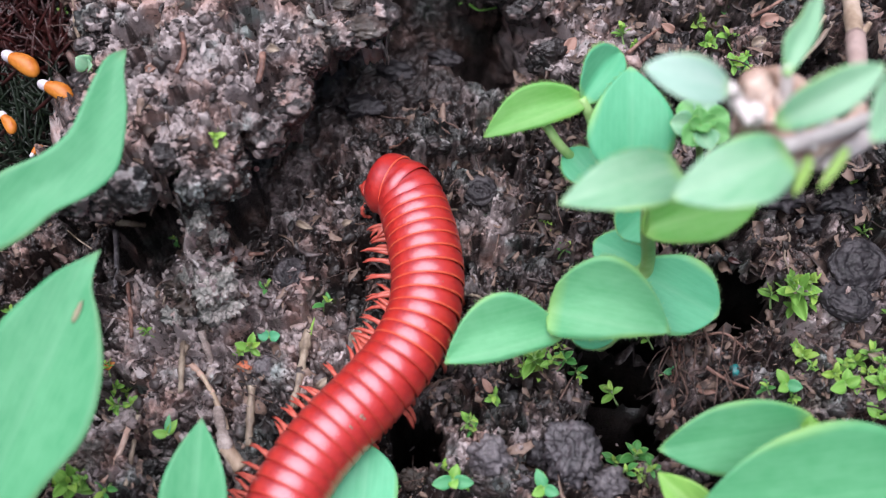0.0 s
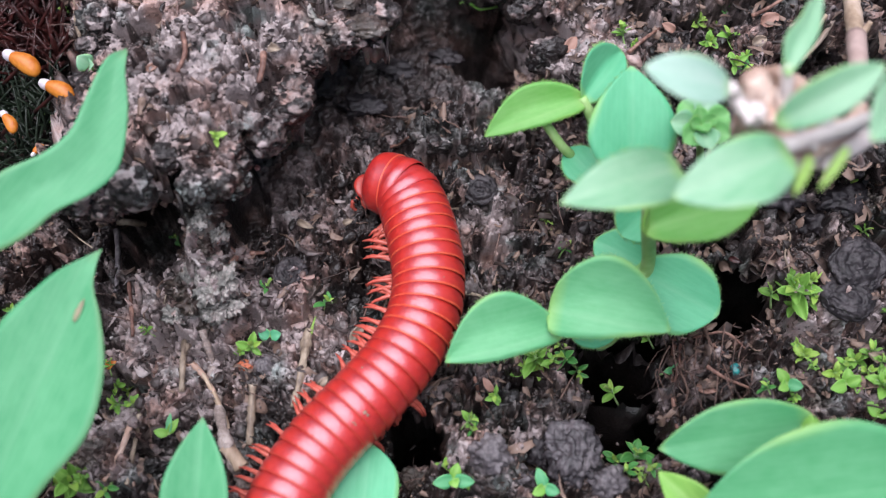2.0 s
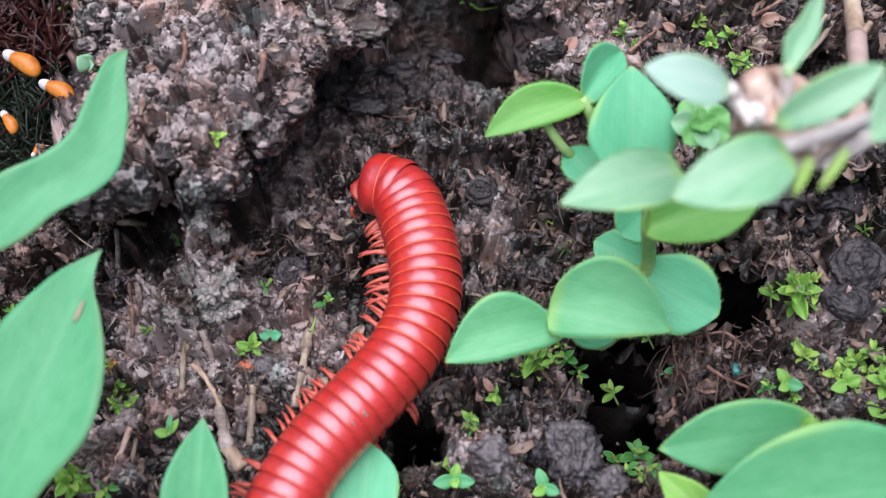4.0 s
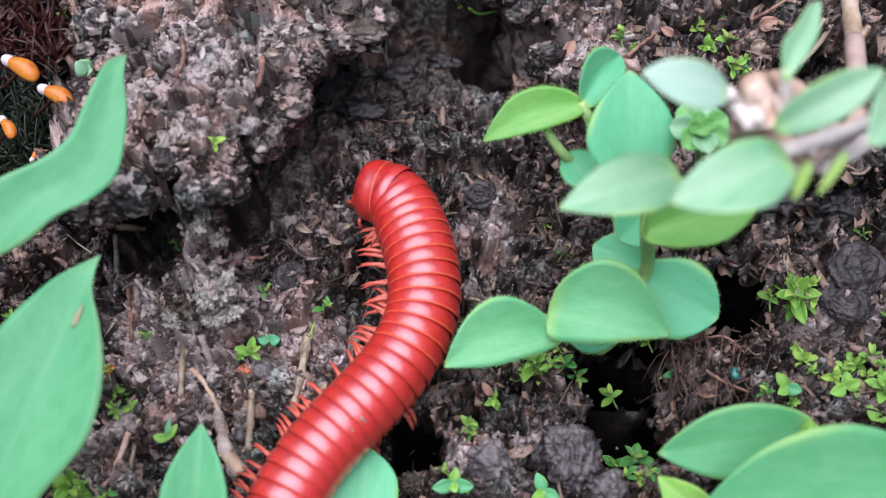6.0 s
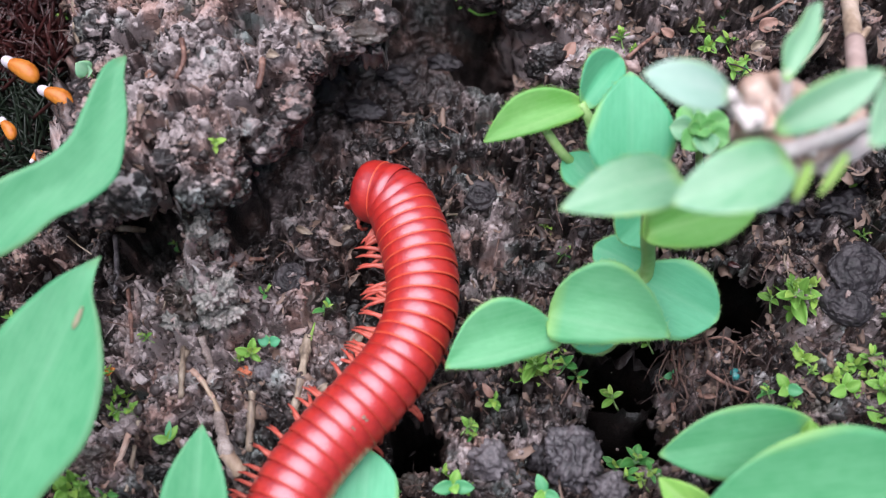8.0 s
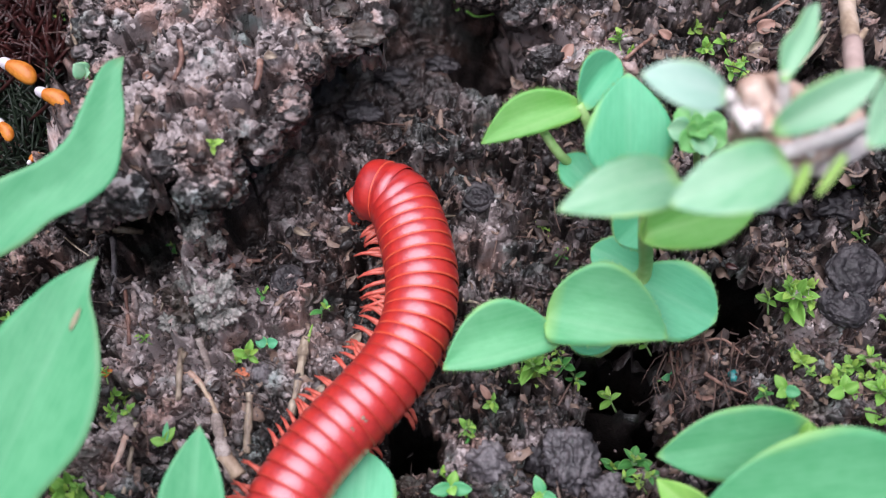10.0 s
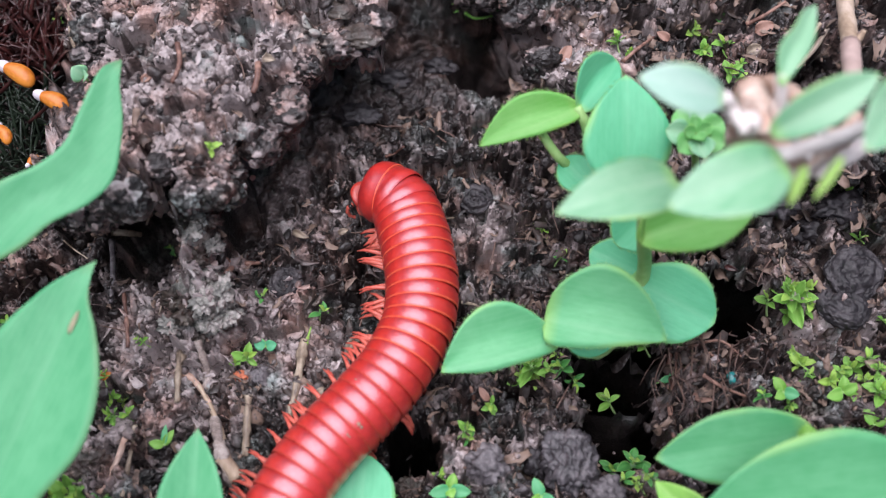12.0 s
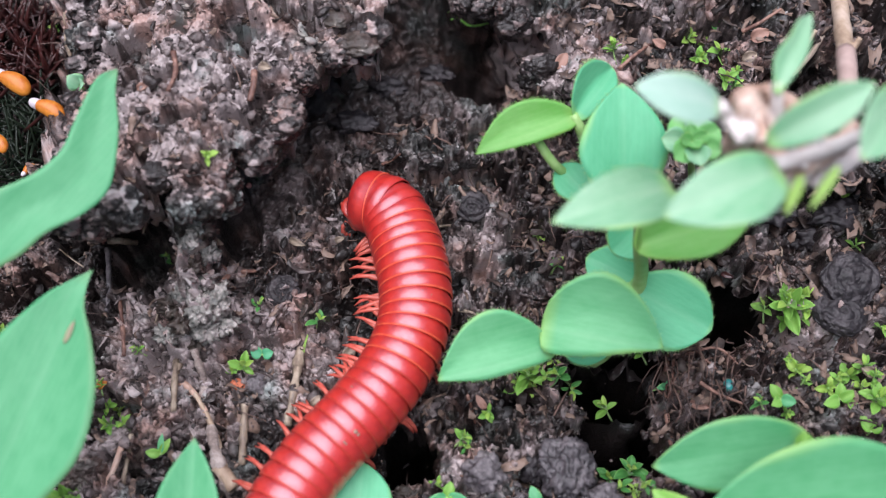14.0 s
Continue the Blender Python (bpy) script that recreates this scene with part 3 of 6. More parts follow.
def build_ground():
    xs, ys = spread(-68, 68, 0.155, 1200), spread(-42, 54, 0.155, 1200)
    gx, gy = np.meshgrid(xs, ys)
    X, Y, Z, C, T = surface(gx.ravel(), gy.ravel())
    nx, ny = len(xs), len(ys)
    idx = np.arange(nx * ny).reshape(ny, nx)
    q = np.stack([idx[:-1, :-1], idx[:-1, 1:], idx[1:, 1:], idx[1:, :-1]], -1).reshape(-1, 4)
    # the skin is open over the dark holes
    mx, my = gx.ravel()[q].mean(1), gy.ravel()[q].mean(1)
    shut = np.ones(len(q), bool)
    for cx, cy, rx, ry in DARK_HOLES:
        shut &= mouth(mx, my, cx, cy, rx, ry) > 0.86
    q = q[shut]
    me = bpy.data.meshes.new("ground")
    me.vertices.add(nx * ny)
    me.vertices.foreach_set("co", (np.stack([X, Y, Z], 1) * MM).ravel())
    me.loops.add(q.size)
    me.loops.foreach_set("vertex_index", q.ravel())
    me.polygons.add(len(q))
    me.polygons.foreach_set("loop_start", np.arange(0, q.size, 4))
    me.update(calc_edges=True)
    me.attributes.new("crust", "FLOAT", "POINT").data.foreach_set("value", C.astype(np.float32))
    me.attributes.new("tone", "FLOAT", "POINT").data.foreach_set("value", T.astype(np.float32))
    me.materials.append(M_SOIL)
    me.shade_smooth()
    tagged(new("ground", me), "crumbly brown soil bank, moist hollow with shade in its colour", "soil", kind="structure")


def build_dark_holes():
    """Rough hollow chambers added under the mouths, wider than these, to keep them dark."""
    for k, (cx, cy, rx, ry) in enumerate(DARK_HOLES):
        bm = bmesh.new()
        bmesh.ops.create_icosphere(bm, subdivisions=5, radius=1)
        bmesh.ops.delete(bm, geom=[v for v in bm.verts if v.co.z > 0.62], context="VERTS")
        for v in bm.verts:
            q = v.co.copy()
            d = 1 + 0.3 * noise.noise(q * 1.7 + Vector((k, 0, 0))) + 0.2 * noise.noise(q * 5) - 0.2 * abs(noise.noise(q * 9))
            v.co = Vector((q.x * rx * 1.75 * d, q.y * ry * 1.75 * d, q.z * 42 * d - 29.0)) * MM
        bmesh.ops.reverse_faces(bm, faces=bm.faces)
        ob = part("ground_chamber", bm, M_SOIL)
        ob.location = Vector((cx, cy, 0)) * MM
        tagged(ob, "soil wall of an added chamber that darkens a hole", "soil", kind="structure")


build_ground()
build_dark_holes()


# ---- loose soil and litter ----
def soil_points(n, seed):
    """n places on the soil's skin, spread by its true area, so that steep faces get their share."""
    r = np.random.default_rng(seed)
    x, y = r.uniform(-68, 68, 5 * n), r.uniform(-42, 54, 5 * n)
    X, Y, Z, C, T = surface(x, y)
    slope = np.hypot(surface(x + 0.6, y)[2] - Z, surface(x, y + 0.6)[2] - Z) / 0.6
    smooth = (inside(x, y, HOLLOW) > -1) | (Z < -8)
    for cx, cy, rx, ry in DARK_HOLES:
        smooth |= mouth(x, y, cx, cy, rx, ry) < 0.95
    pick = np.argsort(r.random(5 * n) * np.where(smooth, 60, 1) / np.minimum(1 + slope, 5))[:n]
    return X[pick], Y[pick], Z[pick], C[pick], r


def turned(n, r, tilt):
    """n rotation matrices: any heading, leaning by about tilt radians."""
    e, a = r.normal(0, tilt, (n, 2)), r.uniform(0, 6.283, n)
    cx, sx, cy, sy, cz, sz = np.cos(e[:, 0]), np.sin(e[:, 0]), np.cos(e[:, 1]), np.sin(e[:, 1]), np.cos(a), np.sin(a)
    rot = np.empty((n, 3, 3))
    rot[:, 0] = np.stack([cz * cy, cz * sy * sx - sz * cx, cz * sy * cx + sz * sx], -1)
    rot[:, 1] = np.stack([sz * cy, sz * sy * sx + cz * cx, sz * sy * cx - cz * sx], -1)
    rot[:, 2] = np.stack([-sy, cy * sx, cy * cx], -1)
    return rot


def own_tone(me, crust, r, points):
    """Each loose piece takes the crust value of its place, painted light included, and a tone of its own."""
    n = len(crust)
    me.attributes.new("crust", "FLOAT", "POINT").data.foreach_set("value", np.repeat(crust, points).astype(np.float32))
    me.attributes.new("tone", "FLOAT", "POINT").data.foreach_set("value", np.repeat(0.15 + 0.55 * r.random(n) ** 1.5, points).astype(np.float32))


def build_crumbs(name, n, seed, level, least, more, label):
    """Rounded, dented crumbs of earth."""
    bm = bmesh.new()
    bmesh.ops.create_icosphere(bm, subdivisions=level, radius=1)
    v0 = np.array([v.co[:] for v in bm.verts])
    f0 = np.array([[v.index for v in f.verts] for f in bm.faces])
    bm.free()
    X, Y, Z, C, r = soil_points(n, seed)
    keep = r.random(n) < 0.45 + 0.55 * C
    X, Y, Z, C = X[keep], Y[keep], Z[keep], C[keep]
    n = len(X)
    size = least + more * r.random(n) ** 3.5
    axis = r.normal(0, 1, (n, 3, 3))
    dent = np.einsum("nij,vj->nvi", axis, v0)
    v = v0[None] * (1 + 0.17 * np.sin(2.3 * dent).sum(-1) + 0.3 * (r.random((n, len(v0))) - 0.5))[..., None]
    v = v * (size[:, None] * r.uniform(0.45, 1.25, (n, 3)))[:, None, :]
    co = np.einsum("nij,nkj->nki", turned(n, r, 0.5), v) + np.stack([X, Y, Z + size * 0.1], -1)[:, None]
    f = f0[None] + (np.arange(n) * len(v0))[:, None, None]
    me = mesh_from(name, co.reshape(-1, 3) * MM, f.reshape(-1, 3), [M_SOIL], True)
    own_tone(me, C, r, len(v0))
    tagged(new(name, me), label, "soil crumbs", kind="stuff")


def curled_flakes(name, n, seed, size, mat, label, category, tilt=0.5, crust=0.3, zone=(-99, 99, -99, 99)):
    """Thin curled and twisted scraps, three by four points and a back, each with its own bend."""
    X, Y, Z, C, r = soil_points(n, seed)
    keep = (r.random(n) < crust + (1 - crust) * (1 - C)) & (X > zone[0]) & (X < zone[1]) & (Y > zone[2]) & (Y < zone[3])
    X, Y, Z, C = X[keep], Y[keep], Z[keep], C[keep]
    n = len(X)
    u, w = np.meshgrid(np.linspace(-1, 1, 5), (-1, 0, 1), indexing="ij")
    u, w = u.ravel()[None], w.ravel()[None]
    ln = size * (0.35 + 1.0 * r.random((n, 1)) ** 2)
    wd = ln * r.uniform(0.18, 0.5, (n, 1))
    taper = 1 - r.uniform(0.3, 0.95, (n, 1)) * np.abs(u - r.uniform(-0.5, 0.5, (n, 1))) ** 1.6 / 1.6
    px = ln * (u + 0.12 * r.normal(0, 1, (n, 15)) * np.abs(w))
    py = wd * w * np.maximum(0.08, taper) * r.uniform(0.7, 1.3, (n, 15)) + ln * r.uniform(-0.35, 0.35, (n, 1)) * u * u
    pz = ln * (r.uniform(-0.5, 0.5, (n, 1)) * u * u + 0.06 * r.normal(0, 1, (n, 15))) + wd * (r.uniform(-0.7, 0.9, (n, 1)) * w * w + r.uniform(-0.6, 0.6, (n, 1)) * u * w)
    top = np.stack([px, py, pz], -1)
    v = np.concatenate([top, top - np.array((0, 0, 0.06 * size))], 1)
    co = np.einsum("nij,nkj->nki", turned(n, r, tilt), v) + np.stack([X, Y, Z + 0.25], -1)[:, None]
    f = []
    for i in range(4):
        for j in range(2):
            o = 3 * i + j
            f += [(o, o + 3, o + 4, o + 1), (o + 15, o + 16, o + 19, o + 18)]
        a, b = 3 * i, 3 * i + 2
        f += [(a, a + 15, a + 18, a + 3), (b, b + 3, b + 18, b + 15)]
    f += [(0, 1, 16, 15), (1, 2, 17, 16), (12, 27, 28, 13), (13, 28, 29, 14)]
    f = np.array(f)[None] + (np.arange(n) * 30)[:, None, None]
    me = mesh_from(name, co.reshape(-1, 3) * MM, f.reshape(-1, 4), [mat], True)
    own_tone(me, C, r, 30)
    tagged(new(name, me), label, category, kind="stuff")


def build_fibres():
    n = 380
    X, Y, Z, _, r = soil_points(n, 13)
    bm = bmesh.new()
    for i in range(n):
        a, ln = r.uniform(0, 6.28), r.uniform(1.5, 6.0)
        d = Vector((math.cos(a), math.sin(a), 0))
        s = Vector((-d.y, d.x, 0)) * r.uniform(-0.35, 0.35) * ln
        p = Vector((X[i], Y[i], Z[i] + 0.3))
        pts = [(p + d * ln * t + s * (t * t) + Vector((0, 0, 0.9 * math.sin(3.1 * t) * r.uniform(0.2, 1)))) * MM for t in (0, 0.25, 0.5, 0.75, 1)]
        w = r.uniform(0.05, 0.16) * MM
        tube(pts, [w, w, w * 0.9, w * 0.7, w * 0.35], 5, False, bm)
    tagged(part("root_fibres", bm, M_FIBRE), "thin reddish brown rootlets over the soil", "rootlets", kind="stuff")


def build_rim():
    """Knobbly clumps of earth along the broken edges of the mound and the bank."""
    r = np.random.default_rng(77)
    bm = bmesh.new()
    bmesh.ops.create_icosphere(bm, subdivisions=4, radius=1)
    v0 = np.array([v.co[:] for v in bm.verts])
    f0 = np.array([[v.index for v in f.verts] for f in bm.faces])
    bm.free()
    clumps = []
    for line, top, lo, hi in ((MOUND[1:24], 17.0, 1.0, 2.6), (BANK[1:10], 8.0, 0.9, 2.4), (LIP, 1.5, 0.6, 1.5)):
        for a, b in zip(line, line[1:]):
            a, b = Vector(a), Vector(b)
            inward = Vector((b.y - a.y, a.x - b.x)).normalized() * (1 if top > 10 else -1 if top > 5 else 0)
            for k in range(max(2, int((b - a).length / 1.1))):
                p = a.lerp(b, r.random()) + inward * r.uniform(1.6, 3.8)
                clumps.append((p.x, p.y, top + r.uniform(-2.6, 1.0), lo + (hi - lo) * r.random() ** 1.8))
    co, tones = [], []
    for k, (x, y, z, size) in enumerate(clumps):
        at = Vector((x, y, z))
        long = Vector((r.uniform(0.8, 1.3), r.uniform(0.7, 1.1), r.uniform(0.6, 1.0)))
        for q in v0:
            q = Vector(q)
            p = at + q * size
            d = 0.35 * noise.noise(p * 0.45) + 0.3 * (0.5 - abs(noise.noise(p * 0.8))) - 0.35 * max(0.0, 0.14 - abs(noise.noise(p * 1.1 + Vector((9, 0, 0))))) / 0.14 + 0.16 * noise.noise(p * 2.4)
            co.append(at + Vector((q.x * long.x, q.y * long.y, q.z * long.z)) * size * (1 + d))
            tones.append(0.45 + 0.5 * noise.cell(p * 0.9 + Vector((noise.noise(p), noise.noise(p + Vector((5, 0, 0))), 0))) - 0.2)
    n = len(clumps)
    f = f0[None] + (np.arange(n) * len(v0))[:, None, None]
    me = mesh_from("soil_clumps", np.array(co) * MM, f.reshape(-1, 3), [M_SOIL], True)
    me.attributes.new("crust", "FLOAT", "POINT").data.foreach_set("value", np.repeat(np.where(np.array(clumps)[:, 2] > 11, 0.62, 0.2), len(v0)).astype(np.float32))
    me.attributes.new("tone", "FLOAT", "POINT").data.foreach_set("value", np.array(tones, np.float32))
    tagged(new("soil_clumps", me), "knobbly clumps of crusted earth at the overhang", "soil clumps", kind="stuff")


build_rim()
build_crumbs("soil_crumbs", 7500, 5, 2, 0.25, 0.75, "loose brown and grey soil crumbs on the bank")
build_crumbs("soil_grains", 16000, 55, 1, 0.12, 0.25, "fine grains of brown and grey earth")
curled_flakes("soil_flakes", 8000, 29, 0.8, M_SOIL, "crinkled flakes of brown and grey earth", "soil crust", 0.45, 0.6)
curled_flakes("litter_flakes", 2600, 9, 1.3, M_FLAKE, "curled brown scraps of leaf and bark", "litter", 0.5, 0.45)
curled_flakes("bark_flakes", 2400, 19, 1.7, M_FLAKE, "brown flakes of bark and dead leaf", "litter", 0.4, 0.6, (9, 99, -99, 99))
curled_flakes("crust_scraps", 4200, 23, 1.5, M_SOIL, "crumpled scraps of dry crusted earth", "soil crust", 0.5, 1.0, (-62, -8, -40, 2))
build_fibres()


# ---- the millipede ----
RADIUS, RING = 4.6, 1.85
# the back's middle line from the collar to the tail
SPINE = [(-8.20, 7.55, 4.90), (-6.75, 6.95, 5.30), (-5.35, 5.95, 5.60), (-4.30, 4.35, 5.60), (-3.50, 1.98, 5.60), (-2.65, -1.31, 5.60), (-1.96, -6.53, 5.60), (-2.57, -11.97, 5.60), (-5.32, -17.67, 5.60), (-8.90, -22.10, 5.60), (-12.79, -26.34, 5.60), (-16.16, -30.80, 5.60), (-18.71, -35.98, 5.60), (-20.29, -41.75, 5.60), (-20.85, -47.29, 5.60), (-20.10, -53.20, 5.60)]
RINGS = 46
# the rings stand closer together behind the head
PITCH = [2.6] + [1.55] * 4 + [1.65, 1.75] + [RING] * (RINGS + 2)
RUN_TO = [-1.4] + [sum(PITCH[:i]) for i in range(RINGS + 2)]
SPINE_FINE = curve_points(SPINE, 400)
SPINE_RUN = np.concatenate([[0], np.cumsum([(b - a).length for a, b in zip(SPINE_FINE, SPINE_FINE[1:])])])


def spine_at(s):
    if s < 0:
        d = (SPINE_FINE[0] - SPINE_FINE[3]).normalized()
        return SPINE_FINE[0] - d * s
    i = min(int(np.searchsorted(SPINE_RUN, s, "right")) - 1, len(SPINE_FINE) - 2)
    k = (s - SPINE_RUN[i]) / (SPINE_RUN[i + 1] - SPINE_RUN[i])
    return SPINE_FINE[i].lerp(SPINE_FINE[i + 1], min(1.0, k))


def along(table, t):
    return float(np.interp(t, [r[0] for r in table], [r[1] for r in table]))


# creep along the spine (mm forward), sway of the front half (mm), turn of the front (degrees), nod of the head (degrees)
CREEP = [(0, 0), (0.5, 0.2), (1, 0.08), (1.5, 0.45), (2, 0.45), (2.5, 0.3), (3, 0.68), (4.2, 0.4), (5.5, 0.2), (6, 0.3), (6.5, 0.58), (7, 0.3), (7.5, 0.5), (8, 0.65), (9.2, 0.7), (10.5, 0.95), (11, 0.5), (11.5, 0.65), (12, 0.23), (12.5, 0.43), (13, 0.43), (14, 0.43)]
SWAY = [(0, 0), (0.5, -0.1), (2.5, 0.05), (3, -0.25), (5.5, -0.35), (6, -0.3), (6.5, -0.4), (7, -0.35), (7.5, -0.6), (8, -0.6), (10.5, -0.4), (11, -0.4), (12, -0.25), (12.5, -0.45), (13, -0.4), (14, -0.6)]
TURN = [(0, 0), (0.6, 0), (1.2, -1), (1.5, 1), (2.5, 1), (3, 3), (5.4, 4), (5.8, 7), (6.2, 7), (7, 5), (7.5, 4), (8.2, 7), (9.2, 5), (10.3, 0), (10.9, -2), (11.5, 1), (12.1, -1), (12.7, 2), (13.4, 0), (14, 3)]
NOD = [(0, 35), (0.6, 35), (1.2, 25), (1.5, 17), (2.5, 14), (3, 15), (5.4, 40), (6.2, 49), (7.5, 46), (8.2, 50), (10.3, 25), (10.9, 8), (11.5, 19), (12.1, 11), (12.7, 19), (13.4, 14), (14, 28)]


def spine_poses(t):
    """World poses of the rings, collar first."""
    creep, sway, turn = along(CREEP, t), along(SWAY, t), radians(along(TURN, t))
    pts = [spine_at(0.9 + RUN_TO[i + 1] - creep) + Vector((sway * (1 - 0.65 * float(step(16, 42, RUN_TO[i + 1]))), 0, 0)) for i in range(-1, RINGS + 1)]
    bent = list(pts)
    for j in range(12, -1, -1):
        seg = pts[j] - pts[j + 1]
        a = turn * (1 - j / 13)
        bent[j] = bent[j + 1] + Matrix.Rotation(a, 3, "Z") @ seg
    out = []
    for i in range(RINGS):
        p = bent[i + 1]
        y = (bent[i] - bent[i + 2]).normalized()
        z = Vector((0, 0, 1))
        x = y.cross(z).normalized()
        m = Matrix((x, y, x.cross(y))).transposed().to_4x4()
        m.translation = p * MM
        out.append(m)
    return out


def revolve(stations, sides=40, split=None, closed=False, flat=1.0):
    """Shell of revolution about y; split: index of the station from which the second material starts."""
    bm = bmesh.new()
    rings = []
    for y, r in stations:
        rings.append([bm.verts.new((r * math.sin(a) * MM, y * MM, r * math.cos(a) * flat * MM)) for a in [2 * math.pi * k / sides for k in range(sides)]])
    for j, (a, b) in enumerate(zip(rings, rings[1:])):
        for k in range(sides):
            f = bm.faces.new((a[k], b[k], b[(k + 1) % sides], a[(k + 1) % sides]))
            f.material_index = 1 if split is not None and j >= split else 0
    if closed:
        bm.faces.new(rings[0])
    bmesh.ops.recalc_face_normals(bm, faces=bm.faces)
    return bm


def ring_mesh(r, name, edge=None, q=RING):
    sleeve = [(1.35 * q, 0.8 * r), (0.9 * q, 0.88 * r), (0.62 * q, 0.93 * r)] if q > 1.6 else [(0.62 * r, 0.78 * r), (0.42 * r, 0.895 * r), (0.25 * r, 0.945 * r)]
    bm = revolve(sleeve + [(0.46 * q, 0.958 * r), (0.4 * q, 0.972 * r), (0.22 * q, 0.99 * r), (0.0, 0.998 * r), (-0.2 * q, 0.998 * r), (-0.36 * q, 0.99 * r), (-0.42 * q, 0.986 * r), (-0.47 * q, 0.994 * r), (-0.54 * q, 0.99 * r), (-0.57 * q, 0.965 * r)], 48, 9)
    me = bpy.data.meshes.new(name)
    bm.to_mesh(me)
    bm.free()
    for mt in (M_RED, edge or M_RED_EDGE):
        me.materials.append(mt)
    me.shade_smooth()
    return me


def leg_mesh(k=1.0):
    bm = tube([Vector(p) * k for p in [(0, 0, 0), (0.0012, 0, 0.0005), (0.0026, 0.0001, 0.0008), (0.0041, 0, 0.0006), (0.0053, -0.0001, 0.0001), (0.0063, 0, -0.0006)]],
              [0.00038, 0.00037, 0.00034, 0.0003, 0.00022, 0.00008], 8)
    me = bpy.data.meshes.new("leg")
    bm.to_mesh(me)
    bm.free()
    me.materials.append(M_LEG)
    me.shade_smooth()
    return me


MILLIPEDE = thing("millipede", (SPINE[6][0], SPINE[6][1], 0.0), "glossy red millipede with orange ring edges crawling on soil", "millipede")
ringed, legs = [], []


def build_millipede():
    first = spine_poses(0)
    home = Matrix.Translation(MILLIPEDE.location).inverted()
    full, rear = ring_mesh(RADIUS, "body_ring"), ring_mesh(RADIUS, "body_ring", M_RED_DULL)
    lm, short = leg_mesh(), leg_mesh(0.72)
    for i in range(RINGS):
        k = {0: 0.93, 1: 0.965, 2: 0.99, 3: 1.01, 4: 1.025, 5: 1.035, 6: 1.04, 7: 1.04, 8: 1.04, 9: 1.035, 10: 1.03, 11: 1.025, 12: 1.018, 13: 1.01, 14: 1.005}.get(i, 1.0)
        if i > RINGS - 6:
            k = (1.0, 0.96, 0.9, 0.8, 0.62)[i - (RINGS - 5)]
        if i == 0:
            r = RADIUS * 0.94
            bm = revolve([(1.0, 0.4 * r), (1.3, 0.62 * r), (1.45, 0.79 * r), (1.42, 0.83 * r), (1.3, 0.87 * r), (0.9, 0.93 * r), (0.3, 0.975 * r), (-0.5, 0.997 * r), (-1.3, 1.0 * r), (-1.38, 1.004 * r), (-1.46, 0.96 * r)], 48, 8, True)
            for f in bm.faces:
                if f.calc_center_median().y > 1.36 * MM:
                    f.material_index = 1
            ob = part("collar", bm, [M_RED, M_RED_EDGE], MILLIPEDE, "smooth domed red collar shield")
        elif i == RINGS - 1:
            r = RADIUS * 0.62
            ob = part("tail_ring", revolve([(0.8 * RING, r * 0.95), (0, r), (-0.8 * RING, 0.8 * r), (-1.3 * RING, 0.35 * r), (-1.4 * RING, 0.08 * r)], 32), M_RED, MILLIPEDE)
        else:
            ob = part("body_ring", (full if i < 13 else rear) if k == 1.0 else ring_mesh(RADIUS * k, "body_ring", M_RED if i < 3 else None, PITCH[i]), None, MILLIPEDE)
        ob.matrix_basis = home @ first[i]
        ringed.append(ob)
        if 0 < i < RINGS - 2:
            for fore in (0.45, -0.45):
                for sd in (-1, 1):
                    lg = part("leg", short if i < 6 else lm, None, ob)
                    lg.location = Vector((sd * 0.42 * RADIUS * k, fore, -0.84 * RADIUS * k)) * MM
                    legs.append((lg, i, fore, sd))
    # head with eyes, mouth shield and feelers
    hd = bmesh.new()
    bmesh.ops.create_uvsphere(hd, u_segments=28, v_segments=18, radius=1)
    for v in hd.verts:
        x, y, z = v.co
        v.co = Vector((x * 2.1 * (1 - 0.25 * max(0, y)), y * 1.0 + 0.3 * z + 0.16 * math.cos(3 * x), z * 2.0 * (1 - 0.15 * max(0, y)))) * MM
    head = part("head", hd, M_RED_DULL, MILLIPEDE, "glossy red rounded head")
    ringed.append(head)
    lip = bmesh.new()
    bmesh.ops.create_uvsphere(lip, u_segments=18, v_segments=10, radius=1, matrix=Matrix.Translation((0, 1.3 * MM, -1.6 * MM)) @ Matrix.Diagonal((1.9 * MM, 0.8 * MM, 1.3 * MM, 1)))
    part("mouth_shield", lip, M_LEG, head)
    for sd in (-1, 1):
        eye = bmesh.new()
        bmesh.ops.create_uvsphere(eye, u_segments=12, v_segments=8, radius=1, matrix=Matrix.Translation((sd * 1.9 * MM, 1.1 * MM, 0.5 * MM)) @ Matrix.Diagonal((0.3 * MM, 0.3 * MM, 0.4 * MM, 1)))
        part("eye", eye, M_EYE, head, "small black eye patch")
        pts = curve_points([(sd * 1.3, 1.2, 0.2), (sd * 1.9, 1.9, 0.3), (sd * 2.2, 2.4, -0.4), (sd * 2.1, 2.5, -1.3), (sd * 1.9, 2.3, -2.0)], 15)
        part("feeler", tube([p * MM for p in pts], [(0.3 + 0.08 * math.cos(i * 2.1) - 0.006 * i) * MM for i in range(15)], 8), M_LEG, head)
    # pale soil specks stuck to the shell
    for i, ang, s in ((10, 0.45, 0.2), (11, 0.2, 0.1), (20, 0.5, 0.34), (20, 0.62, 0.22), (21, 0.48, 0.2), (21, 0.56, 0.16), (27, 0.95, 0.3), (28, 0.98, 0.24), (27, 1.05, 0.2), (18, -0.4, 0.14), (23, 0.3, 0.1)):
        sp = bmesh.new()
        bmesh.ops.create_icosphere(sp, subdivisions=1, radius=s * MM)
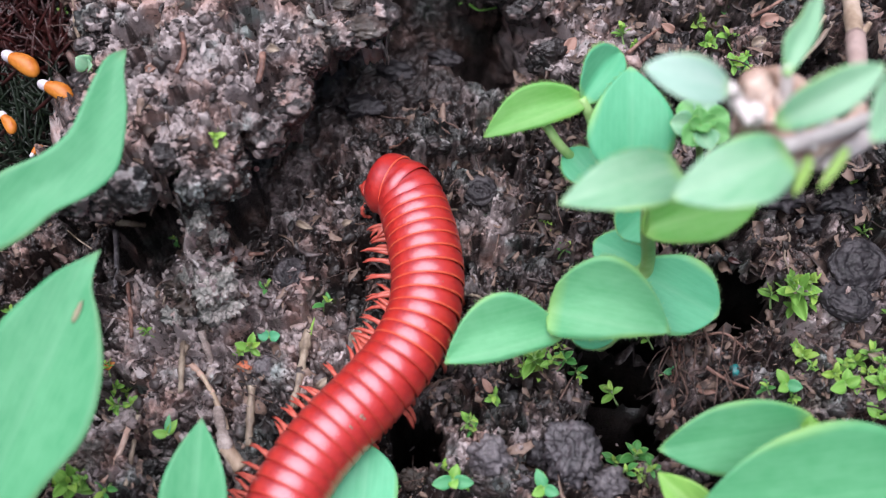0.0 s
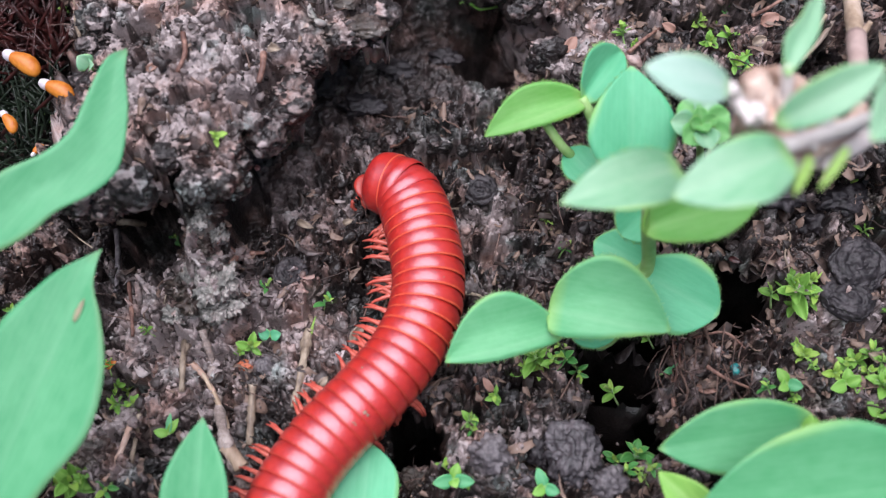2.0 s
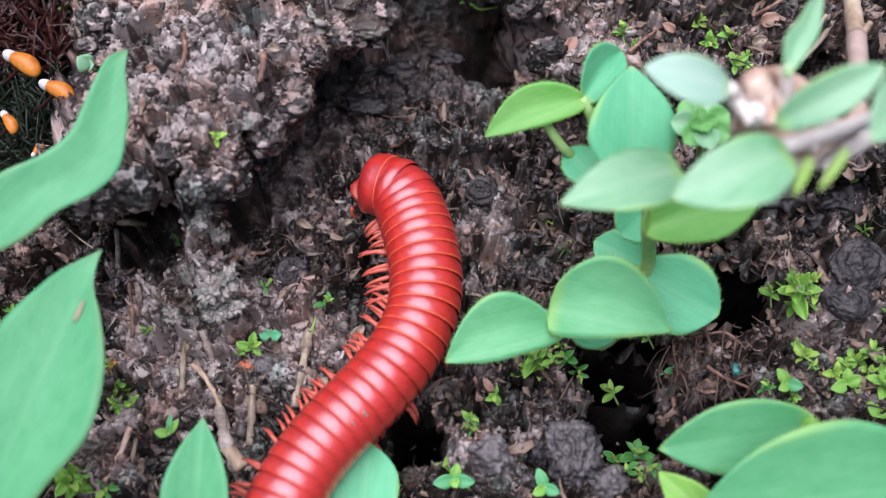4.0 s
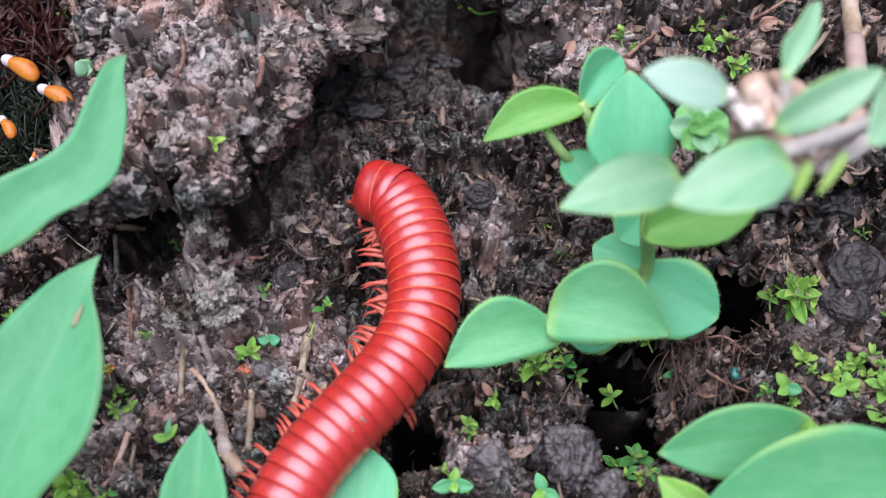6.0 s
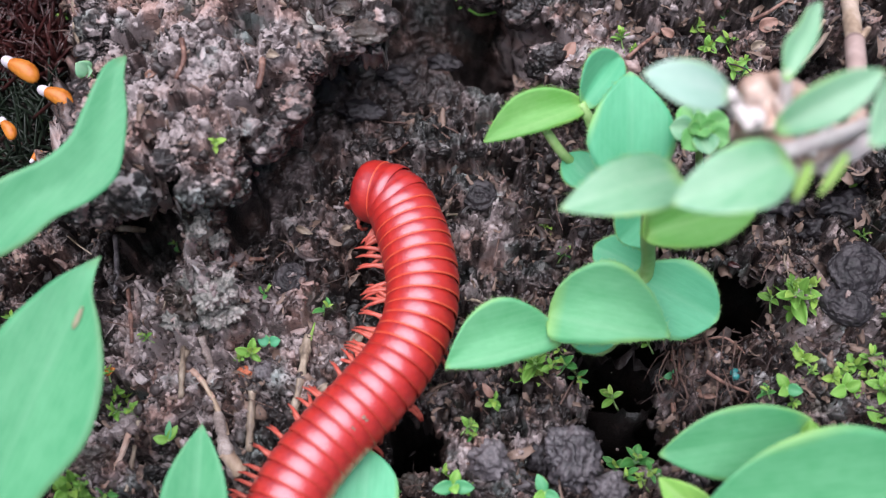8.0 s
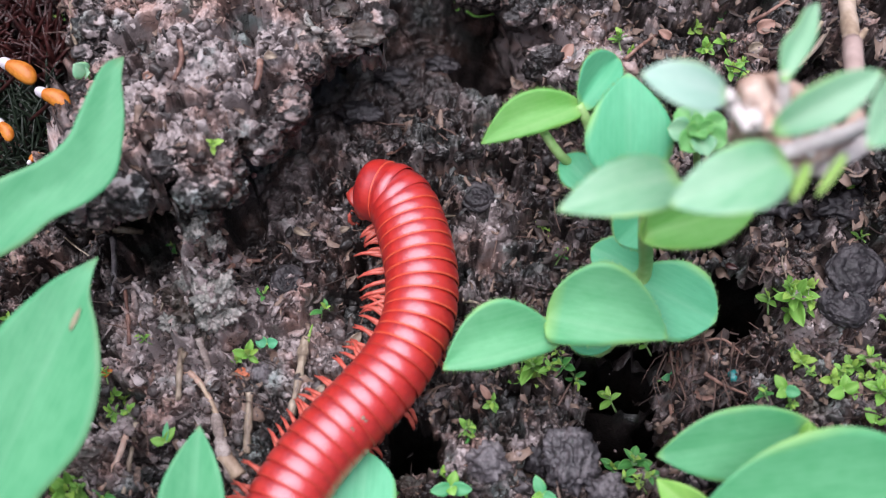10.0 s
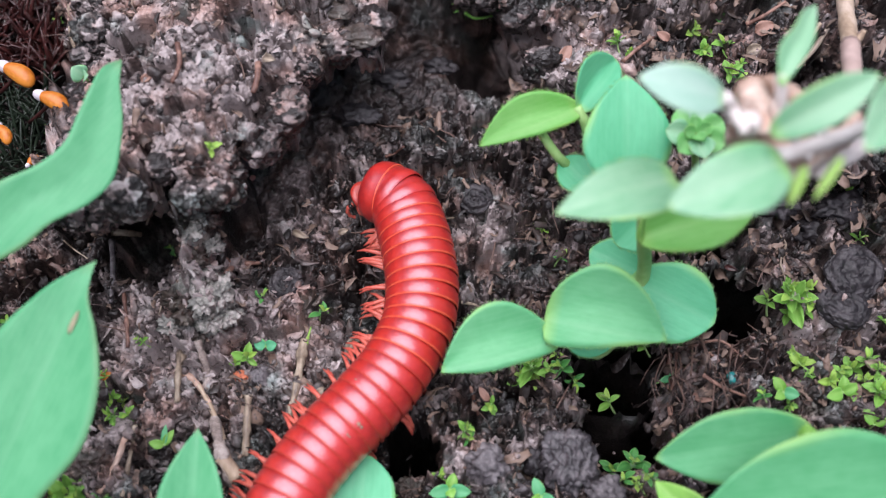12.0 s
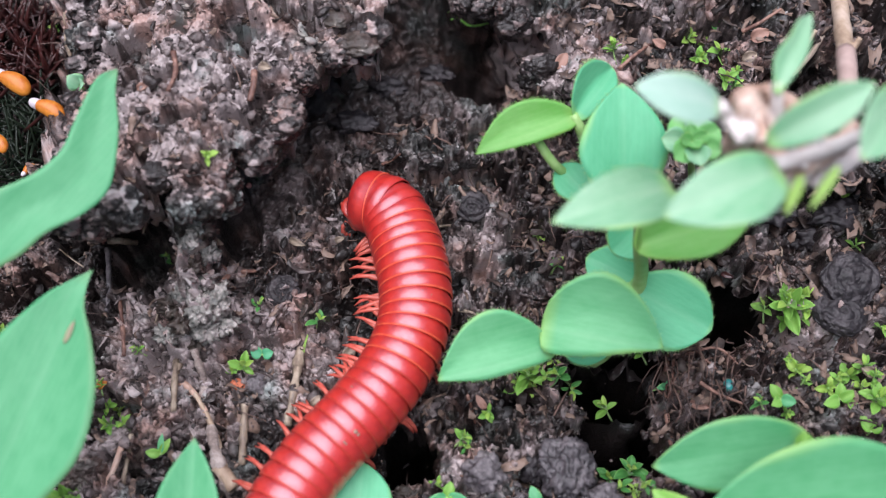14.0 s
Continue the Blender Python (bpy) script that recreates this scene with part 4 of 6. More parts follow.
        for v in sp.verts:
            v.co *= rng.uniform(0.7, 1.2)
        ob = part("soil_speck", sp, M_SPECK, ringed[i], smooth=False)
        ob.location = Vector((math.sin(ang) * RADIUS, -0.2, math.cos(ang) * RADIUS)) * MM


build_millipede()


# ---- seedlings ----
def build_plants():
    p = thing("seedling", (19.99, -14.44, 2.00), "young broad-leaved seedling with bluish green oval leaves", "seedling")
    rod("stem", p, [(20.13, -14.23, 1.00), (21.95, -13.26, 4.00), (25.58, -6.80, 8.00), (23.75, -6.36, 20.00), (23.12, -4.39, 26.00)], 0.95, 0.85, M_STEM, n=20)
    leaf(p, (14.53, -15.37, 9.00), (0.14, -19.35, 9.00), 7.8, M_LEAF_BRIGHT, -6, side=2.85, sag=0.8, fold=0.1, widest=0.5, blunt=0.62, hairs=260)
    leaf(p, (12.72, -13.20, 11.00), (27.23, -16.12, 11.00), 8.4, M_LEAF_BRIGHT, 4, side=-2.9, sag=1.2, fold=0.14, cup=0.15, widest=0.42, blunt=0.55, stalk=0.16, hairs=260)
    leaf(p, (24.10, -6.64, 8.00), (34.40, -12.36, 7.00), 9.82, M_LEAF_COOL, 0, side=0.3, sag=0.6, fold=0.1, widest=0.55, blunt=0.5, hairs=260)
    leaf(p, (26.31, -6.20, 7.00), (19.35, -2.22, 7.00), 6.15, M_LEAF_COOL, 0, sag=0.5, widest=0.55, blunt=0.5, hairs=260)
    leaf(p, (16.08, -13.64, 5.00), (21.73, -14.40, 4.00), 3.56, M_LEAF_COOL, 0, sag=0.3, hairs=260)
    leaf(p, (16.77, -14.17, 5.00), (21.29, -14.50, 3.00), 1.05, M_LEAF_PALE, 0)
    leaf(p, (22.44, 0.31, 19.00), (22.38, 12.36, 25.00), 10.04, M_LEAF_COOL, 0, sag=0.6, fold=0.08, cup=0.06, widest=0.42, blunt=0.6, hairs=260)
    leaf(p, (24.83, -2.76, 17.00), (21.29, -5.26, 15.00), 5.52, M_LEAF_COOL, 0, sag=0.3, widest=0.5, hairs=260)
    leaf(p, (21.48, -10.36, 27.00), (34.91, -6.48, 27.00), 7.39, M_LEAF_YOUNG, -10, side=-0.5, sag=0.8, fold=0.3, cup=0.15, widest=0.5, blunt=0.6, hairs=260)
    leaf(p, (21.75, -10.98, 27.30), (23.58, -5.82, 28.00), 2.55, M_LEAF_LIME, 0, face=(0.7, -0.4, 0.6), blunt=0.7, name="leaf_fold", label="lime curled base of a leaf")
    leaf(p, (23.43, -9.74, 39.20), (10.95, -14.95, 42.00), 6.17, M_LEAF_PALE, 6, face=(-0.15, -0.15, 1), side=-0.5, sag=0.8, fold=0.25, blunt=0.6, hairs=260)

    q = thing("seedling", (20.63, 8.57, 2.00), "small seedling with upturned green leaves on pale stalks", "seedling")
    rod("stem", q, [(21.33, 7.25, 2.00), (19.45, 7.87, 8.00), (15.44, 7.12, 14.00), (12.57, 9.60, 17.00)], 0.72, 0.6, M_STEM)
    rod("stem", q, [(21.33, 7.25, 2.00), (19.96, 8.96, 12.00), (18.37, 9.47, 18.00), (16.96, 11.16, 20.00)], 0.75, 0.68, M_STEM)
    leaf(q, (17.64, 10.83, 20.00), (5.05, 7.31, 17.00), 5.1, M_LEAF_YOUNG, -8, side=1.6, sag=0.8, fold=0.12, widest=0.45, blunt=0.6, hairs=260)
    leaf(q, (17.08, 10.66, 20.00), (22.45, 18.04, 20.00), 5.63, M_LEAF_COOL, 20, side=-1.0, sag=0.5, fold=0.3, widest=0.55, blunt=0.45, hairs=260)
    leaf(q, (19.73, 2.63, 13.00), (15.58, 7.87, 13.00), 4.65, M_LEAF_COOL, 0, sag=0.4, widest=0.55, blunt=0.45, hairs=260)

    s = thing("leafy_spray", (50.19, 5.62, 12.00), "pale leafy spray with papery brown husk, close to the lens", "leafy spray")
    rod("stalk", s, [(57.81, 39.97, 10.00), (52.46, 24.34, 20.00), (49.37, 15.56, 26.00), (43.80, 2.18, 36.40)], 1.15, 1.0, M_TAN, "tan jointed dry stalk", knots=0.12)
    rod("stem", s, [(48.96, 15.16, 27.00), (46.25, 8.12, 32.00), (43.46, 0.73, 37.00)], 1.2, 1.05, M_STEM_PINK, "pinkish white fleshy stem")
    rod("stalk_spur", s, [(50.14, 16.85, 24.00), (51.14, 17.54, 25.00), (51.55, 18.05, 26.00)], 0.6, 0.3, M_TAN)
    rod("stem", s, [(49.04, -2.35, 36.40), (43.04, -5.74, 39.20), (38.42, -8.82, 40.60), (33.33, -10.69, 42.00)], 1.0, 0.9, M_STEM_PALE, "whitish fleshy stem")
    rod("stem", s, [(30.89, -6.46, 42.00), (28.58, -5.99, 44.80), (26.15, -6.54, 49.00)], 0.8, 0.7, M_STEM_PALE, "whitish fleshy stem")
    rod("stem", s, [(32.26, -6.62, 44.80), (32.00, -5.30, 47.60), (31.66, -4.06, 49.00)], 0.7, 0.5, M_STEM_PALE, "whitish fleshy stem")
    rod("stem", s, [(36.23, -11.18, 42.00), (38.75, -7.64, 43.40), (39.99, -6.93, 44.80)], 0.45, 0.4, M_STEM_PALE)
    leaf(s, (26.13, -6.72, 49.00), (17.84, -6.30, 51.80), 4.62, M_LEAF_WHITE_SHEEN, 0, face=(-0.15, -0.15, 1), side=-0.5, sag=0.8, fold=0.15, widest=0.5, blunt=0.5)
    leaf(s, (29.35, -11.44, 50.40), (38.17, -7.95, 54.60), 3.73, M_LEAF_PALE, 0, sag=1, fold=0.2, widest=0.5, blunt=0.5)
    leaf(s, (42.76, -5.95, 50.40), (36.17, -14.72, 53.20), 4.77, M_LEAF_PALE, 0, sag=0.6, widest=0.5, blunt=0.5)
    leaf(s, (31.50, -5.24, 49.00), (36.79, 4.88, 47.60), 2.48, M_LEAF_PALE, 0, sag=0.6, fold=0.3, bend=[(0, 0.0), (0.25, -0.48), (0.55, -0.22), (0.8, -0.32), (1, 0.0)], profile=[(0, 0.65), (0.25, 2.48), (0.5, 2.37), (0.8, 1.51), (1, 0.16)])
    leaf(s, (31.30, -12.69, 47.60), (20.18, -17.29, 47.60), 6.35, M_LEAF_PALE, 0, face=(-0.15, -0.15, 1), side=-0.7, sag=1.2, fold=0.2, widest=0.45, blunt=0.5)
    leaf(s, (30.96, -16.15, 53.00), (29.75, -18.86, 51.00), 0.98, M_BUD, 0, fold=0.3)
    leaf(s, (34.24, -15.27, 53.00), (31.94, -18.32, 51.00), 0.88, M_BUD, 0, fold=0.3)
    for k, (bx, tip, w) in enumerate((((31.53, -6.58, 40.60), (29.70, -3.43, 44.80), 4.5), ((31.59, -7.42, 42.00), (33.19, -3.75, 44.80), 4.2), ((32.05, -8.06, 42.00), (35.21, -9.64, 43.40), 5.5), ((33.04, -8.82, 42.00), (38.21, -7.99, 44.80), 4.2), ((31.16, -6.46, 42.00), (31.87, -9.29, 47.60), 5.0), ((30.34, -4.20, 42.00), (33.51, -3.43, 44.80), 3.6))):
        leaf(s, bx, tip, w, M_HUSK, (k * 47) % 60 - 30, sag=1.2, fold=0.4, cup=0.4, wave=1.2, blunt=0.45, name="husk")
    rod("husk_strip", s, [(30.56, -2.28, 44.0), (30.62, -4.87, 44.5), (31.13, -8.04, 45.0), (32.93, -9.78, 45.0), (35.87, -9.79, 44.5), (38.6, -7.75, 44.0), (40.7, -4.9, 43.0)], 1.5, 0.7, M_HUSK_BROWN, "curved brownish papery strip", n=26, knots=0.5)
    rod("husk_strip", s, [(30.73, -1.61, 42.0), (33.35, -0.94, 42.0), (35.64, -2.61, 42.0), (36.37, -5.24, 42.0)], 1.3, 0.8, M_HUSK_BROWN, "curved brownish papery strip", n=18, knots=0.5)
    rod("stem", s, [(30.6, -11.6, 46.5), (33.4, -10.7, 46.5), (36.9, -9.3, 46.0), (41.5, -7.0, 45.0)], 0.8, 0.75, M_STEM_PALE, "whitish fleshy stem")
    rod("stem", s, [(25.69, -5.22, 47.0), (27.2, -6.79, 47.0), (28.51, -8.94, 47.0)], 0.62, 0.7, M_STEM_PALE, "whitish fleshy stem")
    for k, (c, size) in enumerate((((28.93, -7.9, 46.5), 1.25), ((30.0, -4.26, 45.5), 1.5), ((31.2, -5.8, 45.0), 1.35), ((32.94, -9.26, 46.5), 0.7), ((35.36, -8.95, 46.5), 0.75))):
        bm = bmesh.new()
        bmesh.ops.create_icosphere(bm, subdivisions=3, radius=1)
        for v in bm.verts:
            v.co *= size * MM * (1 + 0.22 * noise.noise(v.co * 1.8 + Vector((k, 0, 0))))
        knot = part("stem_knot", bm, M_HUSK if k in (1, 2) else M_STEM_PALE, s, "pale swollen stem knot")
        knot.location = Vector(c) * MM - s.location
    for k, c in enumerate(((27.99, -9.29, 47.60), (28.62, -9.57, 49.00), (34.09, -11.28, 46.20), (30.81, -11.39, 47.60))):
        bm = bmesh.new()
        bmesh.ops.create_icosphere(bm, subdivisions=2, radius=(0.5 - 0.05 * k) * MM)
        b = part("bud", bm, M_STEM_PALE, s, "pale round bud")
        b.location = Vector(c) * MM - s.location

    r = thing("rosette_plant", (32.20, 8.90, 16.00), "small pale green rosette of rounded leaves", "plant")
    rod("stem", r, [(35.02, 10.99, 4.00), (32.61, 8.61, 14.00), (30.00, 4.34, 24.00)], 0.5, 0.5, M_STEM)
    c = Vector((29.74, 3.88, 25.00))
    for k in range(7):
        a = k * 6.283 / 7 + 0.4
        tip = c + Vector((math.cos(a) * 3.6, math.sin(a) * 3.6, 0.9))
        leaf(r, c + Vector((math.cos(a) * 0.3, math.sin(a) * 0.3, 0)), tip, 3.0, M_LEAF_PALE if k % 2 else M_LEAF_FRESH, 0, sag=0.4, fold=0.2, cup=0.3, widest=0.62, blunt=0.42, nu=12, nv=6)
    for k in range(4):
        a = k * 1.571 + 0.2
        leaf(r, c + Vector((0, 0, 0.4)), c + Vector((math.cos(a) * 1.7, math.sin(a) * 1.7, 1.8)), 1.8, M_LEAF_FRESH, 0, cup=0.4, widest=0.6, blunt=0.42, nu=10, nv=6)

    g = thing("broadleaf_grass", (-59.85, -21.20, 2.00), "broad pointed green grass blades rising beside the soil", "grass")
    leaf(g, (-54.03, -12.06, 26.00), (-35.97, 10.52, 31.00), 7.96, M_GRASS, 4, sag=1.4, fold=0.12, nu=44, bend=[(0, 0.0), (0.22, 2.12), (0.348, 2.97), (0.487, 4.74), (0.615, 5.16), (0.73, 3.77), (0.838, 2.02), (0.927, 0.38), (1, 0.0)], profile=[(0, 6.32), (0.22, 7.58), (0.348, 7.20), (0.487, 6.95), (0.615, 6.70), (0.73, 5.94), (0.838, 4.61), (0.927, 2.53), (0.97, 1.26), (1, 0.13)])
    b = leaf(g, (-51.24, -42.76, 14.00), (-37.57, -11.79, 25.00), 14.34, M_GRASS, -4, sag=1.5, fold=0.1, nu=44, nv=14, bend=[(0, 0.0), (0.3, -0.34), (0.46, 0.27), (0.583, 0.27), (0.696, 0.07), (0.813, -0.47), (0.887, -1.01), (0.957, -0.54), (1, 0.0)], profile=[(0, 2.68), (0.12, 8.04), (0.3, 12.07), (0.46, 14.41), (0.583, 14.21), (0.696, 12.20), (0.813, 7.91), (0.887, 4.42), (0.957, 1.61), (1, 0.13)])
    rod("stem", g, [(-60.04, -22.36, 1.00), (-56.59, -18.82, 16.00), (-54.03, -12.06, 26.00)], 1.0, 0.9, M_STEM)
    rod("stem", g, [(-60.04, -22.36, 1.00), (-55.20, -36.47, 8.00), (-51.24, -42.76, 14.00)], 1.0, 0.9, M_STEM)
    bm = blade(2.8, 0.6, thick=0.16, nu=8, nv=4)
    sp = part("brown_spot", bm, M_SCAR, b, "brown scar on the blade")
    place = (b.matrix_basis.inverted() @ (Vector((-40.04, -19.96, 24.00)) * MM - g.location))
    u = place.y / (Vector((-37.57, -11.79, 25.00)) - Vector((-51.24, -42.76, 14.00))).length / MM
    px = abs(place.x) / MM
    sp.location = (place.x, place.y, (6 * (u - u * u) + 0.1 * px + 0.02 * px * px - 0.03) * MM)

    h = thing("broadleaf_grass", (-28.82, -42.62, 3.00), "single pointed green grass blade at the soil", "grass")
    leaf(h, (-28.14, -43.35, 8.00), (-27.22, -27.56, 14.00), 7.28, M_GRASS, 0, sag=0.8, fold=0.2, widest=0.48, blunt=0.7)
    rod("stem", h, [(-29.24, -42.65, 1.00), (-28.81, -43.03, 5.00), (-28.09, -43.27, 8.30)], 0.7, 0.6, M_STEM)

    u = thing("seedling_leaf", (-9.65, -40.71, 1.00), "flat green leaf lying under the millipede", "leaf")
    leaf(u, (-10.14, -40.80, 1.60), (-9.14, -27.56, 2.60), 8.17, M_LEAF_COOL, 0, sag=0.5, fold=0.08, widest=0.6, blunt=0.5)

    w = thing("seedling", (45.54, -32.55, 2.00), "low seedling with large smooth oval green leaves", "seedling")
    rod("stem", w, [(47.54, -35.06, 1.00), (44.38, -31.91, 8.00), (40.75, -28.91, 16.00)], 0.9, 0.7, M_STEM)
    leaf(w, (41.31, -28.91, 16.00), (23.92, -31.18, 14.00), 8.19, M_LEAF, -4, side=0.1, sag=0.8, fold=0.1, widest=0.48, blunt=0.62)
    leaf(w, (53.34, -35.73, 19.00), (26.58, -38.77, 18.00), 15.66, M_LEAF, 0, side=0.0, sag=1.4, fold=0.08, widest=0.5, blunt=0.6, nv=14)
    leaf(w, (30.44, -39.73, 12.00), (24.11, -33.24, 12.00), 4.39, M_LEAF_LIME, 0, sag=0.4, fold=0.2, blunt=0.6)
    leaf(w, (40.03, -30.37, 16.00), (40.24, -28.31, 17.50), 2.33, M_LEAF_LIME, 0, sag=0.5, cup=0.5, widest=0.55, blunt=0.45)


build_plants()


# ---- moss and tiny sprouts ----
def moss_shoot(n, size, mat, seed):
    """A leafy shoot: spoon-shaped leaves of unequal length that bend outwards, the youngest upright in the middle."""
    r = np.random.default_rng(seed)
    t = thing("moss_shoot", (0, 0, 0), "bright green leafy moss shoot on soil", "moss", "moss shoots")
    rod("stem", t, [(0, 0, -2.2), (0.15, 0, -0.6), (0, 0.1, size * 0.45)], 0.18, 0.12, M_STEM, sides=6, n=6)
    for k in range(n):
        a, lift = k * 2.4 + r.uniform(-0.5, 0.5), 0.1 + 1.5 * (k / n) ** 1.4 + r.uniform(-0.15, 0.3)
        ln = size * r.uniform(0.6, 1.2) * (1 - 0.45 * k / n)
        b = Vector((r.uniform(-0.15, 0.15), r.uniform(-0.15, 0.15), size * 0.42 * k / n))
        d = Vector((math.cos(a), math.sin(a), lift)).normalized()
        leaf(t, b, b + d * ln, ln * r.uniform(0.36, 0.56), mat if k < n - 2 else M_MOSS_TIP, r.uniform(-25, 25), face=(-d.x * 0.4, -d.y * 0.4, 1), sag=ln * r.uniform(0.02, 0.12), side=ln * r.uniform(-0.05, 0.05), fold=0.3, cup=0.35, widest=r.uniform(0.45, 0.6), blunt=0.55, thick=0.06, nu=8, nv=4)
    return t


def place_moss():
    kinds = [moss_shoot(9, 2.6, M_MOSS, 1), moss_shoot(6, 2.2, M_MOSS, 2), moss_shoot(12, 3.0, M_MOSS, 3), moss_shoot(6, 2.1, M_MOSS_DEEP, 4), moss_shoot(8, 2.4, M_MOSS_DEEP, 5), moss_shoot(5, 2.9, M_MOSS, 6), moss_shoot(8, 2.3, M_MOSS_TIP, 7), moss_shoot(5, 1.8, M_MOSS_DEEP, 8)]
    like = {0: (0, 5, 6), 1: (1, 5, 0), 2: (2, 0, 6), 3: (3, 7, 1), 4: (4, 7, 3)}
    used = [False] * len(kinds)
    r = np.random.default_rng(3)
    # place on the soil, kind, size
    for (x, y, z), k, s in [
        ((14.32, 5.90, -3.54), 2, 1.00),
        ((12.35, -14.57, -4.95), 2, 1.10),
        ((10.88, -15.62, -6.06), 1, 1.00),
        ((23.28, -17.48, -10.24), 1, 1.00),
        ((27.46, -12.21, -3.42), 0, 0.90),
        ((39.87, 33.51, 2.22), 2, 1.25),
        ((36.69, 27.48, 8.13), 0, 1.00),
        ((24.77, 27.75, 9.56), 1, 1.00),
        ((47.40, -6.16, -1.13), 2, 1.20),
        ((44.53, -5.93, -3.15), 1, 1.00),
        ((48.96, -5.42, 0.21), 0, 1.00),
        ((46.77, -15.42, -1.12), 0, 1.20),
        ((51.31, -16.94, 0.38), 0, 1.10),
        ((54.92, -17.22, -1.53), 2, 1.10),
        ((24.98, -27.27, -7.00), 4, 1.20),
        ((25.79, -29.61, -0.96), 3, 1.10),
        ((23.06, -29.88, -3.05), 4, 1.00),
        ((-42.79, -17.94, -8.21), 2, 1.10),
        ((-41.43, -21.55, -1.61), 0, 1.00),
        ((-46.42, -31.44, -2.29), 2, 1.30),
        ((-48.72, -31.15, -5.21), 0, 1.10),
        ((-15.75, -7.21, -3.24), 4, 1.00),
        ((-23.36, -6.25, 0.22), 3, 0.90),
        ((-39.63, 6.93, -12.64), 3, 0.90),
        ((-27.91, 8.32, 15.73), 1, 0.90),
        ((16.62, 0.97, -3.25), 4, 0.80),
        ((6.60, -20.14, -1.50), 1, 0.80),
        ((3.00, -24.19, -0.87), 1, 0.90),
        ((3.60, -24.80, -1.97), 3, 0.90),
        ((58.41, 3.70, -3.21), 1, 1.00),
        ((-24.81, -14.54, 0.38), 3, 1.00),
        ((-26.99, -14.23, -3.06), 1, 0.80),
        ((39.49, 22.47, 9.89), 3, 1.10),
        ((40.67, 22.04, 9.01), 4, 1.00),
        ((30.11, -16.02, -5.34), 3, 0.80),
        ((-43.20, -16.64, -1.11), 0, 0.80),
        ((56.63, 10.18, -0.29), 1, 0.70),
        ((56.36, -16.57, -0.07), 0, 1.00),
        ((56.16, -19.73, -0.16), 2, 1.00),
        ((-57.52, 40.05, -1.77), 1, 0.80),
        ((41.50, 24.33, 9.32), 0, 0.70),
        ((-58.10, -8.32, -2.98), 1, 0.90),
        ((-58.28, -10.36, -1.50), 0, 0.80),
        ((-56.31, 4.34, -0.98), 1, 1.00),
        ((-41.58, -32.51, -0.94), 4, 1.00),
        ((-38.77, -11.87, -0.68), 3, 0.70),
        ((16.30, -14.83, -3.58), 4, 0.90),
        ((17.94, -15.51, -6.37), 3, 0.90),
        ((40.56, 35.77, 5.33), 3, 0.80),
        ((12.94, -15.41, -6.18), 0, 1.00),
        ((14.33, -15.31, -2.74), 1, 0.90),
        ((10.95, -13.70, -4.64), 0, 0.80),
        ((45.73, -5.06, 0.60), 0, 0.90),
        ((48.48, -7.88, -1.26), 1, 1.00),
        ((47.37, -6.95, -4.00), 0, 1.00),
        ((49.03, -7.35, 0.11), 2, 0.80),
        ((45.94, -14.24, -1.18), 0, 1.00),
        ((46.89, -17.18, 0.04), 1, 1.00),
        ((49.57, -18.38, 1.22), 2, 1.00),
        ((54.22, -15.33, -3.05), 0, 1.10),
        ((55.70, -15.26, -0.65), 2, 1.00),
        ((52.38, -19.47, -0.24), 1, 0.90),
        ((44.21, -21.02, -0.03), 0, 0.90),
        ((40.75, -20.57, 2.05), 4, 0.90),
        ((58.56, -9.18, -0.94), 3, 0.80),
        ((59.07, 2.29, -4.70), 0, 0.80),
        ((15.29, -13.05, -3.41), 0, 0.70),
        ((25.08, -30.68, -2.55), 0, 1.00),
        ((22.42, -27.41, -7.24), 3, 1.00),
        ((-0.30, -29.10, -3.71), 3, 0.80),
        ((3.31, -31.47, -1.42), 0, 0.90),
        ((-5.98, -31.26, -5.53), 4, 0.70),
        ((-39.94, -21.53, -2.08), 0, 1.00),
        ((-43.28, -18.24, -5.07), 1, 0.80),
        ((-49.83, -30.50, -3.97), 1, 1.00),
        ((-44.25, -30.85, -0.77), 0, 1.00),
        ((36.70, 33.80, 3.98), 0, 1.10),
        ((39.84, 28.43, 7.72), 1, 1.10),
        ((26.59, 27.34, 8.27), 0, 0.70),
        ((-27.74, 5.85, 18.67), 0, 0.80),
    ]:
        k, s = like[k][int(r.integers(3))], s * r.uniform(0.8, 1.15)
        m = Matrix.Translation((x * MM, y * MM, (z + 0.5) * MM)) @ Euler((r.uniform(-0.3, 0.7), r.uniform(-0.5, 0.5), r.uniform(0, 6.28))).to_matrix().to_4x4() @ Matrix.Scale(s, 4)
        if used[k]:
            copy_thing(kinds[k], m)
        else:
            kinds[k].matrix_basis, used[k] = m, True


place_moss()


def sprout(place, leaves, label):
    """A tiny sprout: (reach x, y, z, width, material) per leaf, from a short stem."""
    t = thing("sprout", place, label, "sprout", "tiny sprouts")
    rod("stem", t, [Vector(place) + Vector((0, 0, -0.8)), Vector(place) + Vector((0.1, 0.1, 0.6)), Vector(place) + Vector((0, 0, 1.6))], 0.18, 0.16, M_STEM, sides=6, n=6)
    top = Vector(place) + Vector((0, 0, 1.5))
    for dx, dy, dz, w, mt in leaves:
        leaf(t, top, top + Vector((dx, dy, dz)), w, mt, 0, sag=0.2, fold=0.2, blunt=0.5, thick=0.1, nu=9, nv=5)


